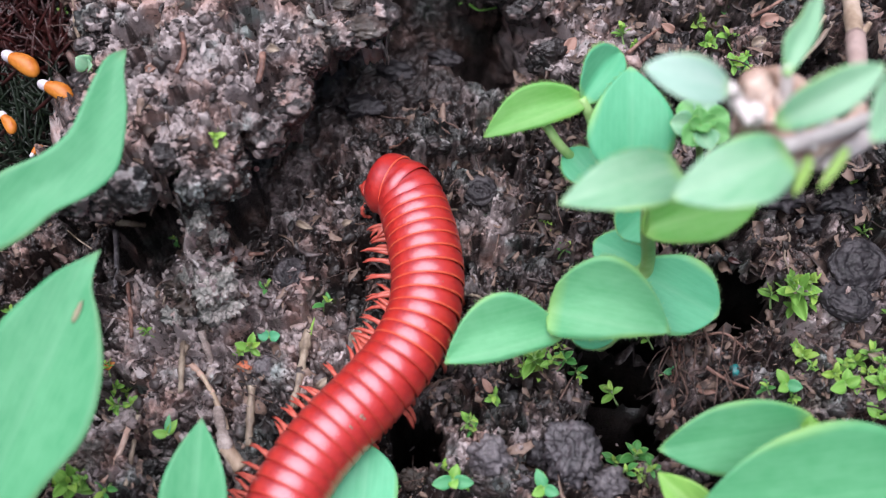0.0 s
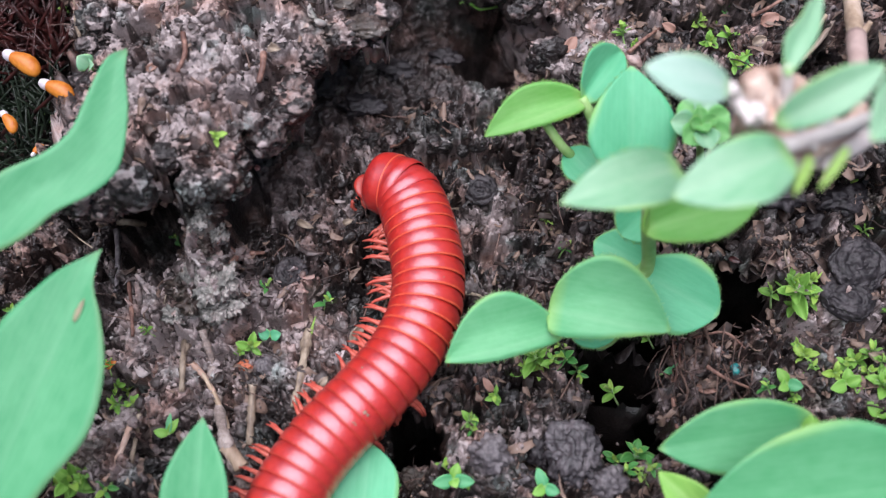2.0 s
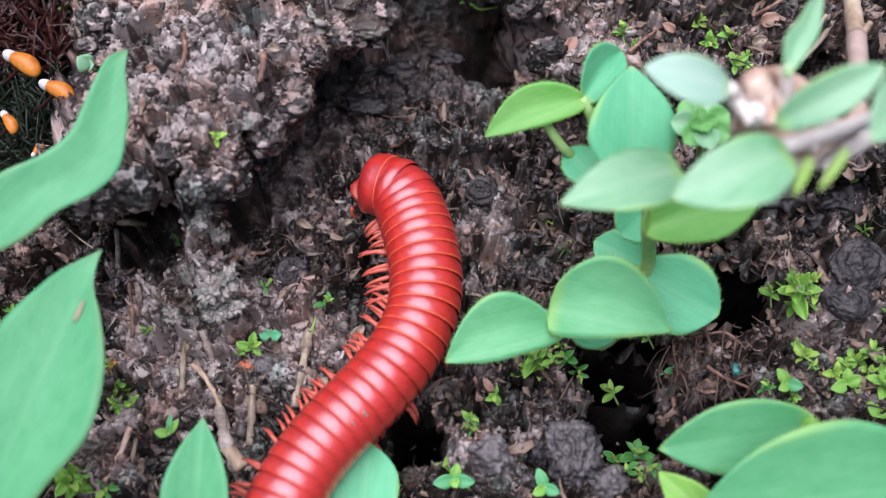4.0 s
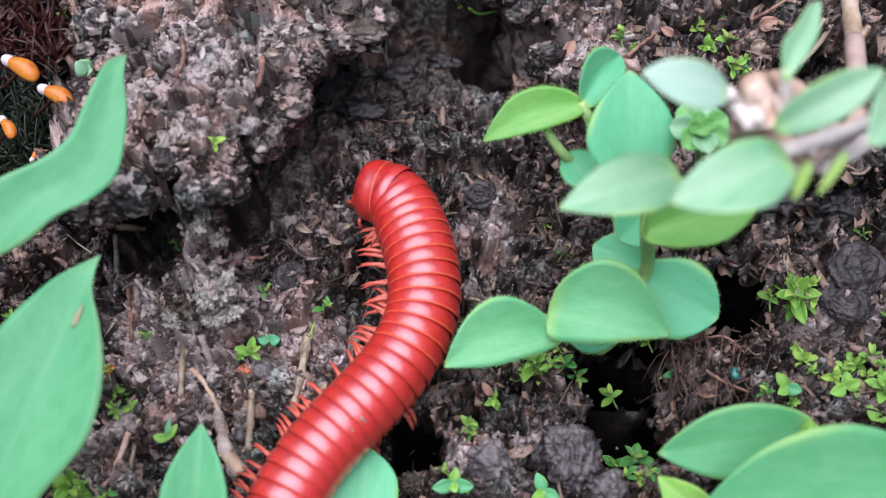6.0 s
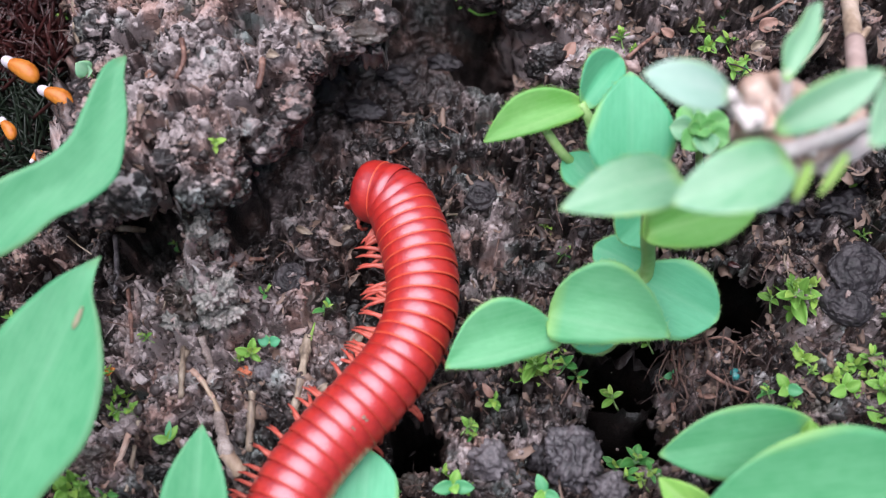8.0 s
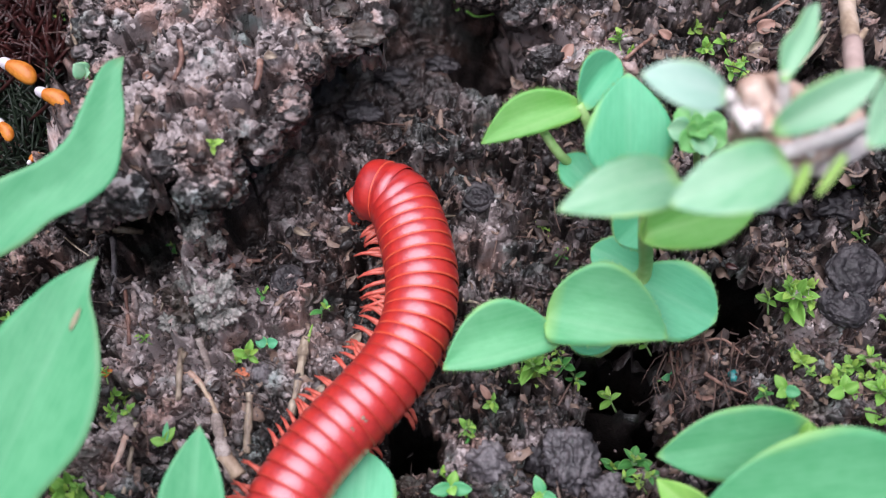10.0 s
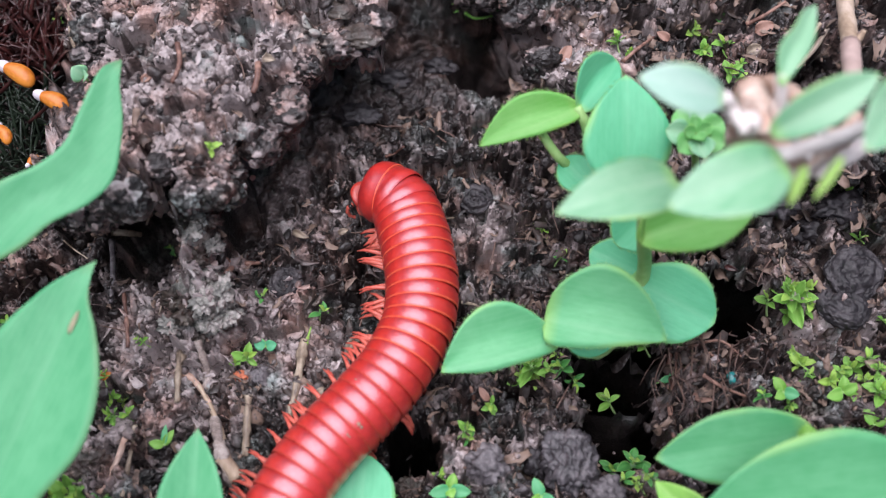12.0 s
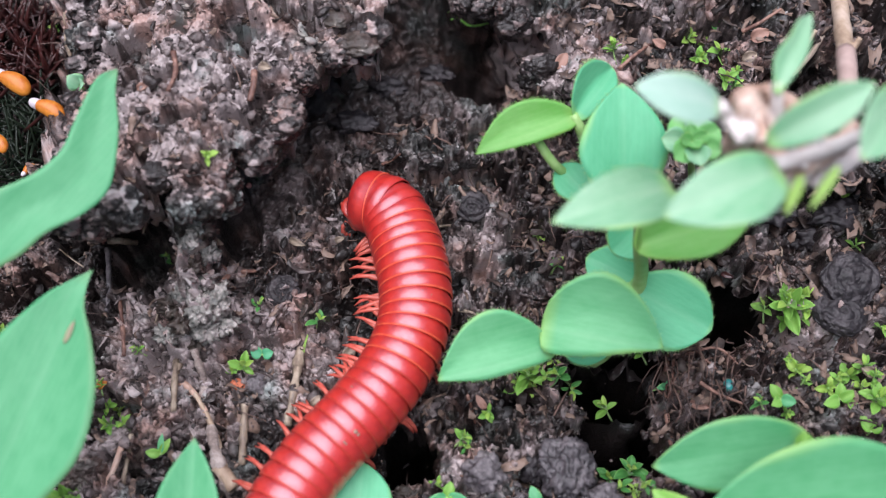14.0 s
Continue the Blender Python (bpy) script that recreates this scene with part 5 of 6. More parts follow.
def chip(place, reach, width, mat, label, roll=0):
    """A loose scrap of dry leaf lying on the soil."""
    t = thing("leaf_scrap", place, label, "leaf scrap", "leaf scraps")
    leaf(t, Vector(place) + Vector((0, 0, 0.5)), Vector(place) + Vector(reach) + Vector((0, 0, 0.6)), width, mat, roll, sag=0.3, fold=0.3, cup=0.3, wave=1.5, blunt=0.5, thick=0.12, nu=12, nv=6)


def place_scraps():
    chip((-20.15, 4.10, -0.63), (2.4, -1.2, 0.3), 1.0, M_STRAW, "curled tan scrap of dry leaf")
    chip((-13.84, 3.69, -0.49), (1.4, 0.4, 0.3), 0.9, M_STRAW, "yellowish scrap of leaf on soil")
    chip((-43.89, -16.56, -1.44), (1.4, 0.5, 0.5), 1.0, M_ORANGE, "small yellow-orange scrap of leaf")
    chip((-12.06, -13.42, -0.76), (1.6, 2.2, 0.6), 1.5, M_STRAW, "tan papery scrap beside the millipede")
    chip((39.00, -0.64, -2.26), (1.6, -0.9, 0.3), 0.8, M_MAROON, "dark reddish scrap of leaf")
    chip((14.58, -11.96, -2.92), (1.6, 1.4, 0.8), 1.3, M_HUSK, "pale papery scrap under a seedling leaf")
    chip((16.91, 25.99, 7.99), (1.5, 2.2, 0.6), 1.6, M_ROOT, "reddish brown scrap of dry leaf")
    chip((32.08, 28.80, 8.91), (-1.8, 1.0, 0.5), 1.2, M_ROOT, "reddish brown scrap of dry leaf")
    chip((42.48, 26.22, 9.43), (1.9, 0.8, 0.5), 1.6, M_STRAW, "tan scrap of dry leaf on the bank")
    chip((43.72, 29.19, 10.23), (2.6, 0.8, 0.7), 2.0, M_ROOT, "brown curled scrap of dry leaf")
    chip((56.56, -16.10, -0.11), (-1.9, 0.8, 0.5), 1.4, M_STRAW, "tan scrap of dry leaf on soil")
    chip((32.51, -19.21, -1.06), (2.4, -1.0, 0.5), 1.3, M_ROOT, "reddish brown scrap of bark")
    chip((6.34, -19.86, -1.71), (-1.3, 1.8, 0.5), 1.0, M_ROOT, "brown scrap of dry leaf on soil")
    chip((-15.96, -19.96, 0.38), (1.3, 1.3, 0.6), 1.0, M_STRAW, "tan scrap of dry leaf on soil")
    chip((-22.44, 19.42, 18.25), (1.8, -0.6, 0.4), 1.2, M_STRAW, "tan scrap of leaf on the crust")
    chip((-37.11, 15.18, 19.41), (1.9, 0.7, 0.4), 0.9, M_ROOT, "orange-brown scrap on the crust")


def place_sprouts():
    sprout((-37.32, 1.76, 11.70), ((-2.2, 0.6, 0.3, 1.4, M_LEAF_LIME), (1.5, -0.4, 0.2, 1.2, M_MOSS)), "sprout with one yellowish and one green leaf")
    sprout((-59.43, 25.41, -9.68), ((-1.8, 1.0, 0.5, 1.3, M_LEAF_LIME), (1.8, 0.5, 0.4, 1.3, M_LEAF_LIME), (0.3, -1.8, 0.6, 1.2, M_LEAF_LIME)), "sprout with three lime leaves")
    sprout((1.21, -31.74, -0.16), ((-2.6, -0.6, 0.4, 1.7, M_LEAF), (2.6, -0.4, 0.3, 1.7, M_LEAF), (0.5, 1.9, 0.6, 1.4, M_MOSS), (0.4, -1.2, 0.6, 1.3, M_LEAF_LIME)), "low sprout with green pointed leaves")
    sprout((12.30, -32.67, -0.24), ((-0.9, 2.2, 0.8, 1.5, M_LEAF), (1.8, -0.8, 0.4, 1.5, M_LEAF), (-1.6, -1.0, 0.4, 1.4, M_LEAF_LIME)), "low sprout with green pointed leaves")
    sprout((-23.33, -11.32, -5.26), ((-1.6, 0.6, 0.2, 1.6, M_LEAF_COOL), (1.5, 0.3, 0.2, 1.5, M_LEAF_COOL)), "flat sprout with bluish leaves")
    sprout((-34.48, -25.79, -1.20), ((-1.8, 0.2, 0.5, 1.2, M_LEAF_LIME), (1.2, 1.8, 0.6, 1.0, M_MOSS), (0.2, 2.4, 0.9, 0.8, M_LEAF)), "pale green sprout on soil")
    sprout((2.93, 42.90, -3.00), ((0.6, -0.7, 0.6, 1.9, M_LEAF_LIME), (-0.9, 0.4, 0.5, 1.3, M_LEAF_LIME)), "sprout with one round lime leaf")
    sprout((-44.95, 17.12, 16.60), ((-1.3, 0.4, 1.5, 2.4, M_LEAF_PALE), (0.8, -0.4, 0.9, 1.6, M_LEAF_PALE)), "pale round leaf behind a grass blade")
    sprout((42.95, -20.13, 1.67), ((-1.2, 1.8, 0.6, 1.4, M_MOSS), (1.8, -0.6, 0.5, 1.6, M_LEAF), (-1.4, -1.0, 0.5, 1.4, M_LEAF_LIME)), "small green sprout on soil")
    sprout((50.98, -19.70, 0.05), ((-2.4, -0.8, 0.6, 1.7, M_LEAF_LIME), (1.8, 0.8, 0.6, 1.6, M_MOSS), (0.2, 2.0, 0.8, 1.5, M_MOSS)), "bright green sprout on soil")
    sprout((55.36, -23.16, -2.67), ((-1.2, 2.0, 0.6, 1.5, M_LEAF_LIME), (1.4, 1.0, 0.6, 1.4, M_MOSS)), "bright green sprout on soil")
    sprout((30.27, -16.21, -4.70), ((-1.4, -0.4, 0.4, 1.0, M_LEAF), (1.0, 0.9, 0.5, 1.0, M_LEAF)), "small green sprout on soil")


place_sprouts()
place_scraps()


# ---- clods, casts, sticks and roots ----
def clod(name, place, size, mat, label, category, group="", seed=0, lumps=0.3, ribs=0.0, detail=4):
    bm = bmesh.new()
    bmesh.ops.create_icosphere(bm, subdivisions=detail, radius=1)
    for v in bm.verts:
        q = v.co.normalized()
        k = 1 + lumps * noise.noise(q * 1.6 + Vector((seed, 0, 0))) + 0.6 * lumps * noise.noise(q * 3.7 + Vector((0, seed, 0))) - 1.1 * lumps * abs(noise.noise(q * 4.5 + Vector((0, 0, seed)))) + 0.3 * lumps * noise.noise(q * 12)
        k += ribs * (abs(math.sin(q.x * 7 + 3.0 * noise.noise(q * 1.7 + Vector((seed, 3, 0))))) - 0.5)
        v.co = Vector((q.x * size[0], q.y * size[1], q.z * size[2])) * k * MM
    ob = part(name, bm, mat)
    ob.location = (Vector(place) + Vector((0, 0, size[2] * 0.45))) * MM
    return tagged(ob, label, category, group)


def cast(place, radius, seed, label, tilt=(0, 0, 0)):
    """A worm cast: a flattened dark cake of mud with folds wound about its middle."""
    bm = bmesh.new()
    bmesh.ops.create_icosphere(bm, subdivisions=5, radius=1)
    off = Vector((seed, 2.3 * seed, 0))
    for v in bm.verts:
        q = v.co.normalized()
        flat = math.hypot(q.x, q.y)
        turn = math.atan2(q.y, q.x)
        wob = noise.noise(q * 1.5 + off)
        k = 1 + 0.14 * wob + 0.05 * noise.noise(q * 5 + off)
        fold = abs(math.sin(flat * 5.2 + turn * 0.5 + 2.2 * wob))
        crack = abs(noise.noise(q * 3.1 - off))
        z = q.z * 0.42 + (0.16 * fold ** 0.7 - 0.12 * max(0, 0.12 - crack) / 0.12) * (1 if q.z > 0 else 0) * (1 - 0.5 * flat ** 4) - 0.1 * (1 - flat) + 0.05 * noise.noise(q * 9 + off)
        v.co = Vector((q.x * k, q.y * k * 0.92, z)) * radius * MM
    ob = part("worm_cast", bm, M_DARK)
    ob.matrix_basis = Matrix.Translation((Vector(place) + Vector((0, 0, 0.25 * radius))) * MM) @ Euler([radians(a) for a in tilt]).to_matrix().to_4x4()
    tagged(ob, label, "worm cast", "worm casts")


def place_clods():
    cast((5.13, 10.07, -2.72), 2.5, 1.3, "dark coiled worm cast on moist soil", (18, 0, 0))
    cast((54.98, -3.34, 0.71), 4.1, 4.4, "large dark coiled worm cast", (12, 0, 40))
    cast((53.25, -7.76, 0.03), 3.6, 7.9, "dark coiled worm cast under a larger one", (10, 0, 160))
    cast((-20.59, -3.65, -0.90), 2.4, 11.2, "dark flattened worm cast on soil", (10, 0, 70))
    clod("soil_clod", (16.02, -28.13, -0.41), (3.7, 4.0, 2.6), M_RIBBED, "grey-violet ribbed clay clod on soil", "clod", "soil clods", 3, 0.3, 0.12, 5)
    clod("soil_clod", (5.75, -28.43, -0.62), (2.6, 2.5, 2.2), M_PEBBLE, "grey rounded soil clod", "clod", "soil clods", 8, 0.4)
    clod("soil_clod", (9.99, -30.31, -6.27), (2.2, 2.2, 1.9), M_PEBBLE, "grey rounded soil clod", "clod", "soil clods", 11, 0.4)
    clod("soil_clod", (20.20, -31.92, -0.56), (2.4, 2.0, 1.8), M_PEBBLE, "grey rounded soil clod", "clod", "soil clods", 15, 0.35)
    clod("soil_clod", (12.40, -27.23, -3.00), (1.9, 2.2, 1.6), M_DARK, "dark rounded clay clod", "clod", "soil clods", 19, 0.35)
    clod("soil_clod", (-23.32, -16.50, -2.05), (1.9, 1.7, 1.5), M_PEBBLE, "grey rounded soil clod", "clod", "soil clods", 23, 0.35)
    clod("soil_clod", (-13.13, 27.29, 18.07), (2.6, 1.7, 0.8), M_CRUMB, "smooth grey soil clod", "clod", "soil clods", 27, 0.2)
    clod("soil_clod", (-9.82, 22.91, 18.36), (3.0, 2.0, 0.8), M_CRUMB, "smooth grey soil clod at the ledge", "clod", "soil clods", 29, 0.25)
    clod("soil_clod", (45.93, 6.76, 1.56), (3.4, 2.2, 1.6), M_DARK, "dark moist clay clod", "clod", "soil clods", 31, 0.45)
    clod("soil_clod", (55.07, 6.91, 0.10), (3.8, 2.4, 1.7), M_DARK, "dark moist clay clod", "clod", "soil clods", 35, 0.45)
    clod("soil_clod", (51.51, 4.59, -2.23), (3.0, 2.0, 1.5), M_DARK, "dark moist clay clod", "clod", "soil clods", 37, 0.45)
    clod("soil_clod", (-11.77, 22.65, -0.40), (3.2, 1.9, 1.2), M_DARK, "dark moist clay clod", "clod", "soil clods", 43, 0.4)
    clod("soil_clod", (-7.13, 32.25, -5.47), (3.4, 1.9, 1.3), M_DARK, "dark moist clay clod", "clod", "soil clods", 47, 0.4)
    clod("soil_clod", (0.00, 34.09, -4.75), (2.6, 1.8, 1.2), M_DARK, "dark moist clay clod", "clod", "soil clods", 49, 0.4)
    clod("red_pellet", (-25.64, -16.47, -1.10), (1.1, 0.8, 0.7), material("brick_red", ((0.3, 0.07, 0.03), (0.5, 0.15, 0.07)), 500), "small brick-red pellet in soil", "pellet", seed=2)
    clod("pink_grain", (-26.72, 13.92, -2.83), (0.45, 0.45, 0.4), material("pink_grain", ((0.6, 0.25, 0.22), (0.75, 0.4, 0.36)), 500), "tiny pink grain on dark soil", "grain", seed=4, detail=2)
    clod("teal_chip", (37.09, -17.75, 1.70), (0.7, 0.9, 0.35), M_TEAL, "shiny teal chip in brown fibres", "chip", seed=6, detail=2)
    clod("seed_pod", (46.78, -6.11, -0.59), (0.9, 1.1, 0.8), M_HUSK, "pale pinkish seed among moss", "seed", seed=7, lumps=0.15, detail=3)
    clod("soil_clod", (-3.83, -29.66, -10.01), (3.2, 2.0, 1.6), M_CRUMB, "pale pinkish crumbly clod", "clod", "soil clods", 57, 0.5, 0, 5)
    clod("soil_clod", (-44.48, -27.84, -1.42), (2.8, 2.2, 1.6), M_CRUMB, "pale pinkish crumbly clod", "clod", "soil clods", 59, 0.5, 0, 5)


def place_crust():
    """Lumps of grey-green crust down the soil pillar."""
    r = np.random.default_rng(23)
    for k, c in enumerate(((-29.90, 0.68, 9.64), (-31.18, -1.07, 10.30), (-29.46, -0.94, 5.73), (-31.40, -2.90, 6.11), (-29.91, -4.44, 4.23), (-32.01, -6.04, 4.82), (-34.69, -6.33, 0.85), (-30.12, -8.32, 4.41), (-28.10, -7.05, 4.06), (-32.70, -9.66, 3.20), (-29.84, -9.75, 1.74), (-27.71, -9.20, 2.06), (-31.77, -10.86, -0.52), (-35.23, -10.02, 0.23))):
        s = r.uniform(1.1, 2.0)
        clod("crust_lump", c, (s * r.uniform(0.8, 1.3), s * r.uniform(0.8, 1.3), s * 0.8), M_ALGAE if k % 3 else M_CRUMB, "crumbly grey-green crusted soil lump", "soil lump", "crust lumps", 61 + k, 0.75)


def stick(points, r0, r1, mat, label, name="stick", knots=0.3, n=14):
    t = rod(name, None, points, r0, r1, mat, "", 9, n, knots)
    tagged(t, label, name.replace("_", " "), name.replace("_", " ") + "s")


def place_sticks():
    stick([(-24.20, -19.65, 1.30), (-24.31, -22.21, 0.41), (-24.32, -27.10, -0.30)], 0.5, 0.5, M_STRAW, "short pale straw stub standing in soil", knots=0.5)
    stick([(-18.08, -10.66, -3.01), (-18.32, -12.74, -2.76), (-18.26, -16.73, -0.26), (-18.88, -22.32, 0.32)], 0.62, 0.5, M_STRAW, "pale woody stub leaning on soil", knots=0.6, n=26)
    stick([(-17.78, -11.33, -2.69), (-17.66, -9.88, -3.56), (-17.36, -8.52, -3.68)], 0.3, 0.1, M_BUD, "frayed yellowish sliver at a stub", "sliver", 0.5)
    stick([(-28.34, -3.41, 2.21), (-27.69, -0.40, -1.15), (-25.76, -0.58, -0.44), (-24.46, 0.07, -1.65)], 0.42, 0.26, M_ROOT, "pinkish forked rootlet on soil", "rootlet")
    stick([(-27.63, -0.51, -0.95), (-28.35, -0.63, 0.55), (-28.62, -1.01, 3.05)], 0.34, 0.2, M_ROOT, "pinkish forked rootlet on soil", "rootlet")
    stick([(-33.75, -15.74, -0.93), (-31.99, -16.63, -1.73), (-30.12, -19.31, -1.69), (-28.44, -22.64, -3.21), (-26.26, -27.78, -0.42), (-25.59, -30.70, -3.21)], 0.3, 0.4, M_TAN, "greyish brown root running down the soil", "root")
    stick([(-31.60, -11.87, 0.23), (-30.48, -15.47, -1.71), (-29.40, -20.76, -3.21), (-27.23, -26.85, 0.12), (-25.34, -31.41, -3.21)], 0.55, 0.75, M_ROOT_GREY, "crusted greyish root running down the soil", "root", 1.1, 40)
    stick([(-33.66, -19.63, -0.67), (-33.94, -15.80, -0.77), (-33.56, -13.42, -1.32)], 0.42, 0.42, M_STRAW, "pale upright straw in soil", knots=0.1)
    stick([(-38.52, -23.16, -0.09), (-39.52, -26.41, -2.93), (-39.45, -31.80, -1.43)], 0.38, 0.3, M_STRAW, "thin pale stick on soil")
    stick([(-45.69, 4.04, -2.94), (-44.02, -2.27, -0.41), (-44.33, -5.72, -2.08)], 0.42, 0.3, M_PEBBLE, "grey-green mossy twig on soil", knots=0.5)
    stick([(-48.71, 5.80, -4.38), (-45.25, 5.72, -3.51), (-42.71, 6.54, -5.88)], 0.5, 0.42, M_STRAW, "short pale twig lying across", knots=0.5)
    stick([(-38.59, 0.14, 11.33), (-37.76, 0.27, 12.94), (-37.83, 1.54, 12.83)], 0.16, 0.12, M_STRAW, "thin bent stalk of a sprout", knots=0.2)
    stick([(-51.40, 2.92, -0.27), (-50.31, 2.32, -2.07), (-47.88, 0.33, -0.57)], 0.12, 0.1, M_STRAW, "thin pale fibre on soil", "fibre")
    stick([(-37.70, -2.71, -1.30), (-36.60, -5.63, 0.69), (-37.03, -8.27, 0.20)], 0.16, 0.12, M_STRAW, "thin pale fibre on soil", "fibre")
    stick([(-22.88, 18.60, 18.83), (-22.82, 16.29, 19.05), (-23.24, 14.19, 18.66)], 0.42, 0.34, M_ROOT, "orange-brown rootlet on the crust", "rootlet", 0.2)
    stick([(-32.58, 19.46, 21.83), (-31.91, 16.31, 22.08), (-32.83, 13.97, 21.25)], 0.36, 0.3, M_ROOT, "orange-brown rootlet on the crust", "rootlet", 0.2)
    stick([(-51.41, 34.01, 11.15), (-51.19, 30.30, 9.65), (-48.25, 22.73, 13.63)], 0.4, 0.34, M_STRAW, "pale stem on the crust", "rootlet", 0.2)
    stick([(31.32, -11.35, -4.38), (30.16, -15.70, -3.28), (30.11, -20.92, -3.90), (29.53, -24.84, -0.59)], 0.4, 0.25, M_ROOT, "reddish root hanging into a hole", "root", 0.4)
    stick([(32.04, -10.70, -3.94), (30.67, -16.28, -1.61), (29.48, -19.85, -2.44)], 0.25, 0.16, M_ROOT, "reddish root hanging into a hole", "root", 0.4)
    stick([(32.55, -12.92, -0.10), (36.19, -12.82, 1.81), (39.22, -14.63, 0.38)], 0.2, 0.12, M_ROOT, "fine brown rootlet on soil", "rootlet")
    stick([(33.42, -17.51, 2.09), (35.89, -18.99, 1.58), (39.39, -19.86, 0.08)], 0.26, 0.16, M_ROOT, "fine brown rootlet on soil", "rootlet")
    stick([(34.65, -14.22, 1.37), (36.53, -16.55, 1.48), (36.97, -19.82, -0.06)], 0.2, 0.12, M_ROOT, "fine brown rootlet on soil", "rootlet")
    stick([(46.00, 2.61, 1.41), (46.92, 1.30, 1.00), (45.41, -1.89, 2.09), (45.88, -3.99, 1.60), (45.87, -6.71, 0.31)], 0.17, 0.14, M_STRAW, "curling pale straw-coloured stalk", "stalk", 0.1)
    stick([(53.46, 28.90, 12.59), (51.83, 27.03, 9.59), (49.65, 24.99, 8.09)], 0.42, 0.3, M_TAN, "thin tan twig on the bank", knots=0.3)
    stick([(52.06, 28.92, 13.07), (50.58, 27.01, 11.60), (49.77, 26.21, 10.10)], 0.3, 0.2, M_TAN, "thin tan twig on the bank", knots=0.3)
    stick([(0.47, 6.14, -0.42), (2.47, 7.56, -3.23), (3.84, 6.70, -3.66)], 0.2, 0.14, M_STRAW, "fine pale fibre on soil", "fibre")
    stick([(-7.47, 15.30, 0.89), (-6.29, 16.73, -0.61), (-4.93, 16.51, 1.65)], 0.24, 0.14, M_ROOT, "fine brown rootlet on soil", "rootlet")
    stick([(2.86, -6.63, 0.21), (4.62, -6.63, -0.80), (5.86, -7.49, -0.08)], 0.26, 0.18, M_STRAW, "pale dry fibre on soil", "fibre")
    stick([(3.96, -17.90, -1.34), (4.58, -19.10, -3.59), (5.05, -20.56, -5.09)], 0.3, 0.16, M_ROOT, "brown fibre lying on soil", "fibre")
    stick([(40.59, 7.41, -0.85), (39.12, 13.40, -1.94), (37.50, 12.92, 2.15)], 0.2, 0.14, M_ROOT, "fine brown rootlet on soil", "rootlet")
    stick([(25.31, 25.12, 9.63), (27.69, 27.12, 10.15), (30.35, 30.31, 8.13)], 0.32, 0.2, M_ROOT, "reddish twig on the bank", "rootlet")
    stick([(42.81, 30.66, 10.51), (44.79, 30.96, 12.01), (47.68, 32.31, 13.38)], 0.3, 0.2, M_ROOT, "brown twig on the bank", "rootlet")
    stick([(3.96, 41.50, -0.71), (5.69, 40.61, -0.98), (8.50, 38.73, 2.29)], 0.22, 0.16, M_LEAF_LIME, "pale green runner on soil", "stalk", 0.1)


def place_slivers():
    """Bent straws, a dry sheath and a stub that lie on the litter."""
    stick([(-33.39, -15.95, -0.86), (-32.33, -16.45, -1.25), (-31.10, -17.75, -1.98), (-29.73, -19.70, -1.83)], 0.5, 0.34, M_HUSK_BROWN, "curved tan strip of dry leaf", "strip", 0.3)
    stick([(-34.23, -12.82, -1.55), (-33.66, -16.90, 0.14), (-33.67, -20.04, -0.67)], 0.42, 0.36, M_STRAW, "grey-brown straw lying on soil", knots=0.3)
    stick([(-27.48, -27.24, 0.10), (-26.43, -28.19, -0.42), (-25.07, -29.91, -0.64)], 0.8, 1.05, M_TAN, "light brown dry sheath", "sheath", 0.25)
    stick([(20.26, -11.31, -4.50), (21.45, -11.22, -5.81), (22.94, -11.34, -7.16)], 0.26, 0.2, M_STEM_PALE, "pale broken leaf stalk", "stalk", 0.1)
    stick([(-42.32, -4.71, -0.50), (-41.28, -8.68, 0.21), (-40.42, -12.95, 0.69)], 0.3, 0.24, M_ROOT, "reddish brown stick upright against the soil", knots=0.5)
    stick([(-39.69, -24.60, -0.62), (-40.97, -27.51, -2.15), (-42.16, -31.60, -0.65)], 0.44, 0.3, M_HUSK_BROWN, "pale pinkish stick on soil", knots=0.4)
    clod("yellow_grain", (18.34, -15.26, -6.25), (0.5, 0.45, 0.4), M_ORANGE, "small yellow-orange grain on soil", "grain", seed=9, detail=2)


def root_tangle():
    """Fine reddish roots hanging round the lip of the hole."""
    r = np.random.default_rng(41)
    bm = bmesh.new()
    a, c = Vector((29.32, -13.27, 3.00)), Vector((40.19, -20.15, 1.00))
    for i in range(54):
        p = Vector((a.x - 0.5 + (c.x - a.x) * r.random() ** 2, r.uniform(c.y, a.y + 1.5), r.uniform(0.5, 3.0)))
        d = Vector((r.normal(0, 0.6), r.normal(-1.2, 0.6), r.normal(-0.2, 0.3))).normalized() * r.uniform(2, 7)
        s = Vector((r.normal(0, 1), r.normal(0, 1), r.normal(0, 0.6)))
        w = r.uniform(0.05, 0.17)
        tube([(p + d * k + s * math.sin(3.1 * k)) * MM for k in (0, 0.2, 0.4, 0.6, 0.8, 1)], [w * (1 - 0.6 * k) * MM for k in (0, 0.2, 0.4, 0.6, 0.8, 1)], 5, True, bm)
    tagged(part("root_tangle", bm, M_FIBRE), "tangle of fine reddish roots by a hole", "rootlets", kind="stuff")


place_clods()
place_crust()
place_sticks()
place_slivers()
root_tangle()


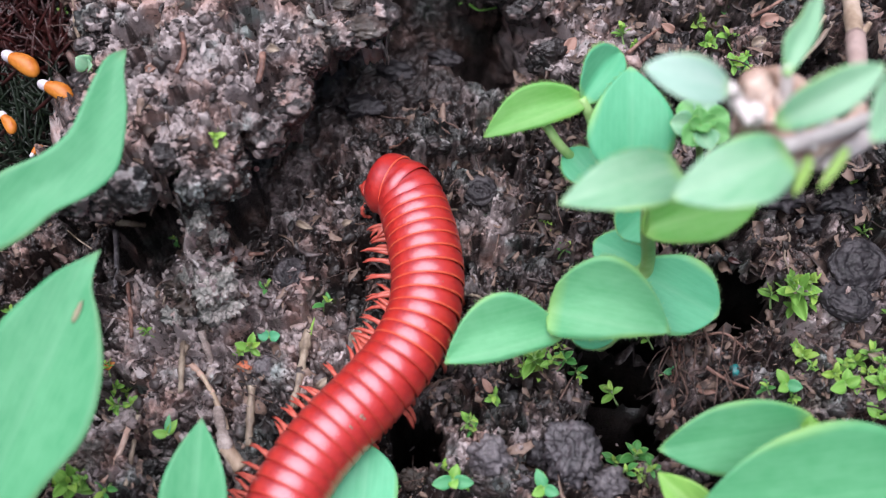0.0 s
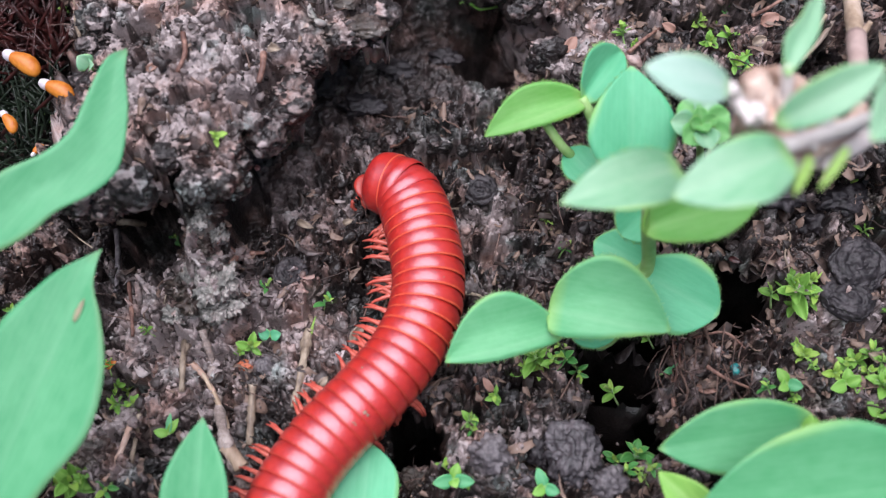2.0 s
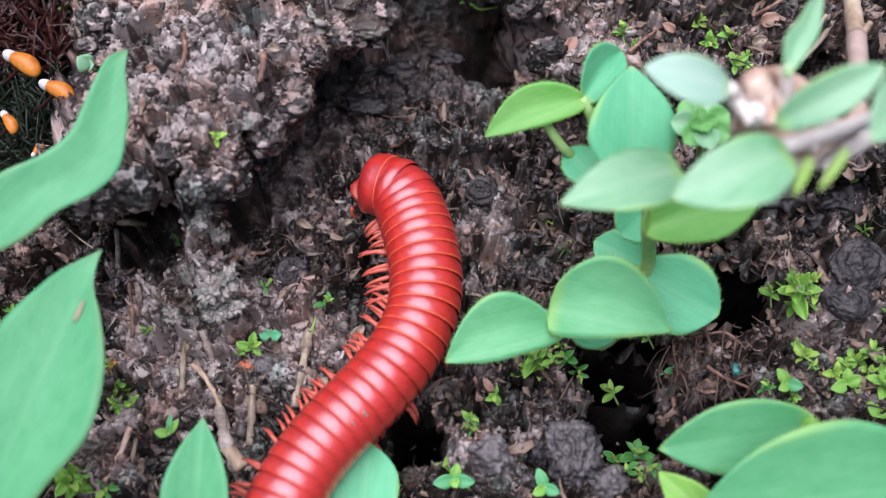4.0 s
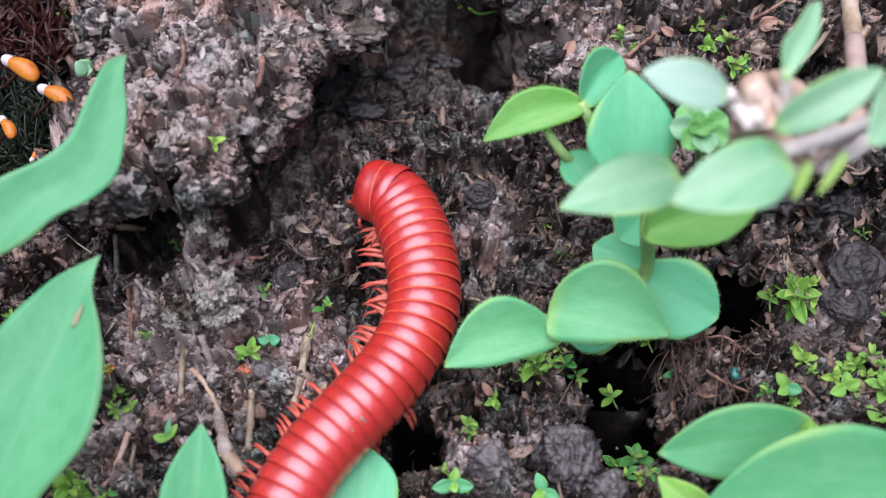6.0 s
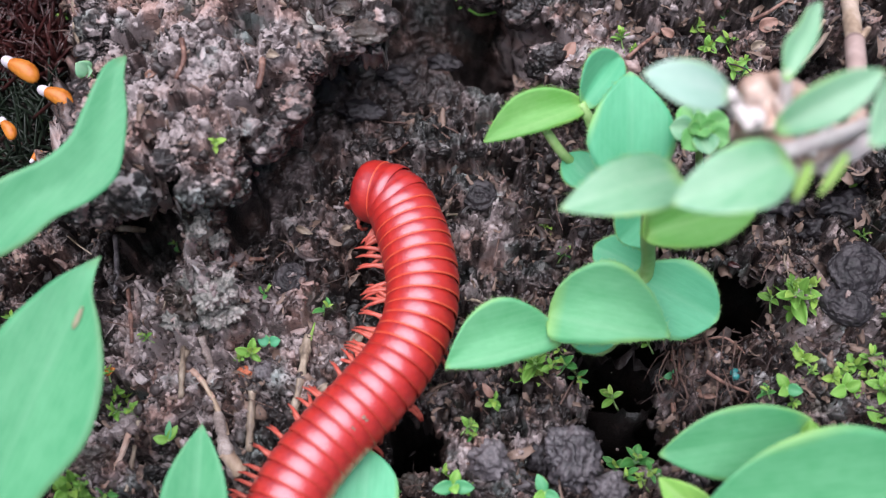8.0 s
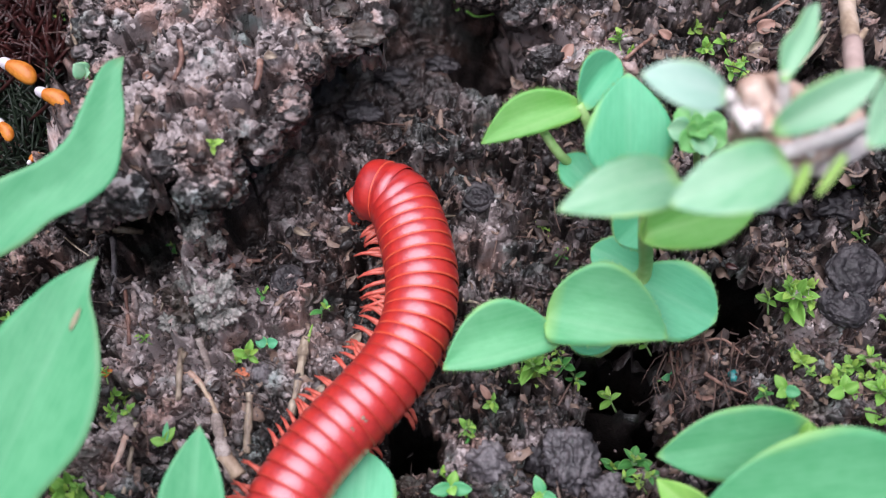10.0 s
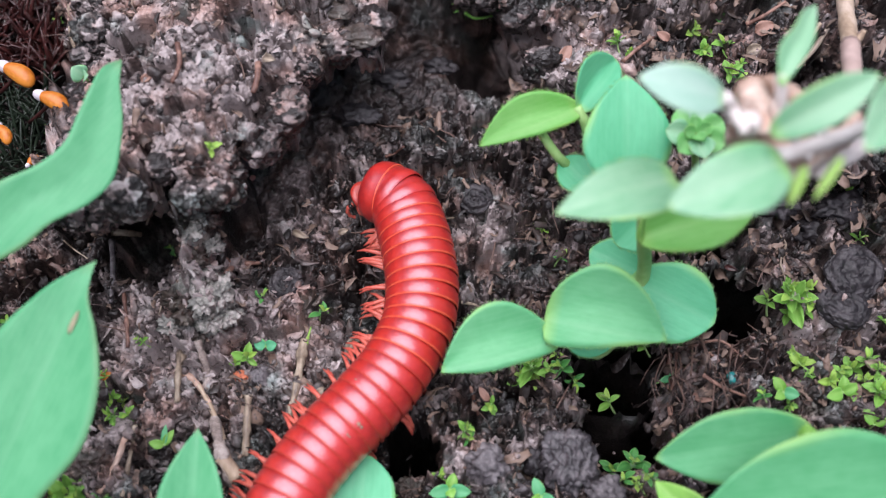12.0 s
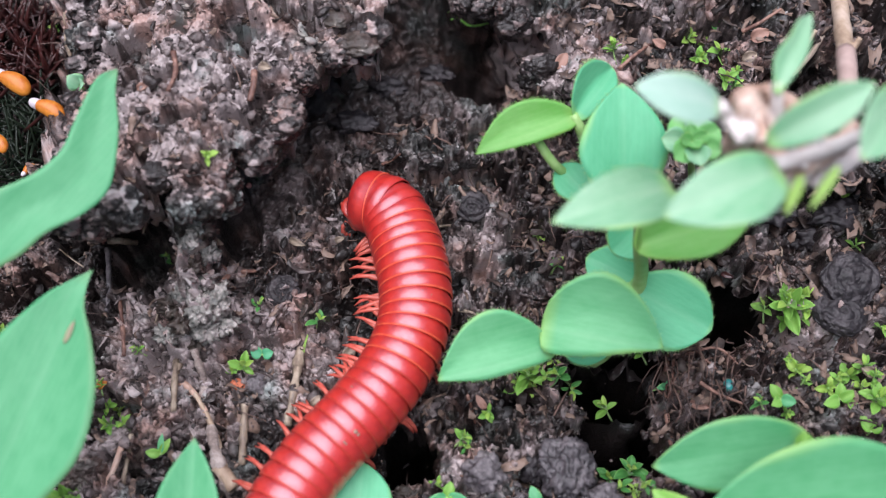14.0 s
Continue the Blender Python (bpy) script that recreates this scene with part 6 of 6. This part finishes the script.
# ---- orange-capped pods among dark bristles ----
def pod(cap, foot, size, turn):
    t = thing("seed_capsule", foot, "orange capsule with white tip on a thin dark stalk", "capsule", "orange capsules")
    rod("stalk", t, [foot, (Vector(foot) + Vector(cap)) * 0.5 + Vector((0.4, 0, 0.4)), cap], 0.3, 0.25, M_MAROON, n=8, sides=7)
    for nm, mt, lo in (("cap", M_ORANGE, 0.0), ("white_tip", M_WHITE, 1.0)):
        bm = bmesh.new()
        bmesh.ops.create_uvsphere(bm, u_segments=18, v_segments=12, radius=1)
        for v in bm.verts:
            if lo:
                v.co = Vector((v.co.x * 0.5 - 0.95, v.co.y * 0.36 - 0.1, v.co.z * 0.36)) * size * MM
            else:
                v.co = Vector((v.co.x * 1.15, v.co.y * (0.55 + 0.12 * v.co.x) - 0.18 * v.co.x ** 2, v.co.z * 0.5)) * size * MM
        o = part(nm, bm, mt, t)
        o.matrix_basis = Matrix.Translation(Vector(cap) * MM - t.location) @ Euler((0.1, 0.1, radians(turn))).to_matrix().to_4x4()


def build_bristles():
    pod((-57.62, 23.99, 9.00), (-63.31, 25.16, 2.00), 2.4, -30)
    pod((-51.71, 18.91, 10.00), (-58.07, 20.39, 2.00), 2.15, -25)
    pod((-57.99, 14.38, 9.00), (-61.11, 15.47, 4.00), 1.5, -55)
    pod((-54.13, 10.79, 8.00), (-57.07, 11.56, 3.00), 0.9, 60)
    r = np.random.default_rng(17)
    lo, hi = Vector((-61.27, 13.35, 3.00)), Vector((-56.09, 33.33, 3.00))
    t = thing("bristle_tuft", (lo + hi) * 0.5, "dark green and maroon bristly tuft, darkened for shade", "tuft")
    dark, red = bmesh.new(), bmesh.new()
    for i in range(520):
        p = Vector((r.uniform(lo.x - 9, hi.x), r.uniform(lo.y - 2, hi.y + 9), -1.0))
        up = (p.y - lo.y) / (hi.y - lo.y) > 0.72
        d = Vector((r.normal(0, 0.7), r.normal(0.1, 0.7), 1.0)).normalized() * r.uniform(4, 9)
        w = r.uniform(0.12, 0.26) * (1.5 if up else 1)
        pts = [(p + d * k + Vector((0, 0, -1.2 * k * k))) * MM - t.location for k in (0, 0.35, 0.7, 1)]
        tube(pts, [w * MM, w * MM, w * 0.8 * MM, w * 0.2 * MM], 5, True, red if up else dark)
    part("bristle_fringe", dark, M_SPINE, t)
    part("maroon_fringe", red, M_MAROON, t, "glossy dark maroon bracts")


build_bristles()


# ---- motions ----
def motions():
    home = Matrix.Translation(MILLIPEDE.location).inverted()
    times = sorted({r[0] for tb in (CREEP, SWAY, TURN, NOD) for r in tb})
    poses = {t: spine_poses(t) for t in times}
    for i, ob in enumerate(ringed[:RINGS]):
        walk(ob, [(t, home @ poses[t][i]) for t in times])
    rows = []
    for t in times:
        nod = along(NOD, t)
        rows.append((t, home @ poses[t][0] @ Matrix.Translation((0, 0.6 * MM, -1.9 * MM)) @ Euler((0, 0, radians(nod))).to_matrix().to_4x4() @ Matrix.Translation((0, (3.0 - 0.03 * nod) * MM, 0)) @ Matrix.Rotation(radians(-28), 4, "X")))
    walk(ringed[RINGS], rows)
    beat = [i * 0.5 for i in range(29)]
    for lg, i, fore, sd in legs:
        rows = []
        for t in beat:
            a = 6.283 * (i * 0.17 + fore * 0.12 + 0.2 * sd)
            beat_now = a + 0.9 * math.sin(t * 1.1 + i * 0.5) + 0.35 * math.sin(t * 2.9 + i * 1.3)
            swing = 19 * math.sin(beat_now) + 6 * math.sin(i * 1.7 + sd) - 8
            lift = 6 * max(0, math.cos(beat_now)) + 3 * math.sin(i * 2.3) - (0 if sd < 0 else 6 if 25 < i < 30 else 62 if i % 4 == 1 else 84)
            rot = Euler((0, radians(-lift), radians(swing * sd * -1))).to_matrix().to_4x4()
            if sd < 0:
                rot = Matrix.Rotation(math.pi, 4, "Z") @ rot
            rows.append((t, Matrix.Translation(lg.location) @ rot))
        walk(lg, rows)


motions()
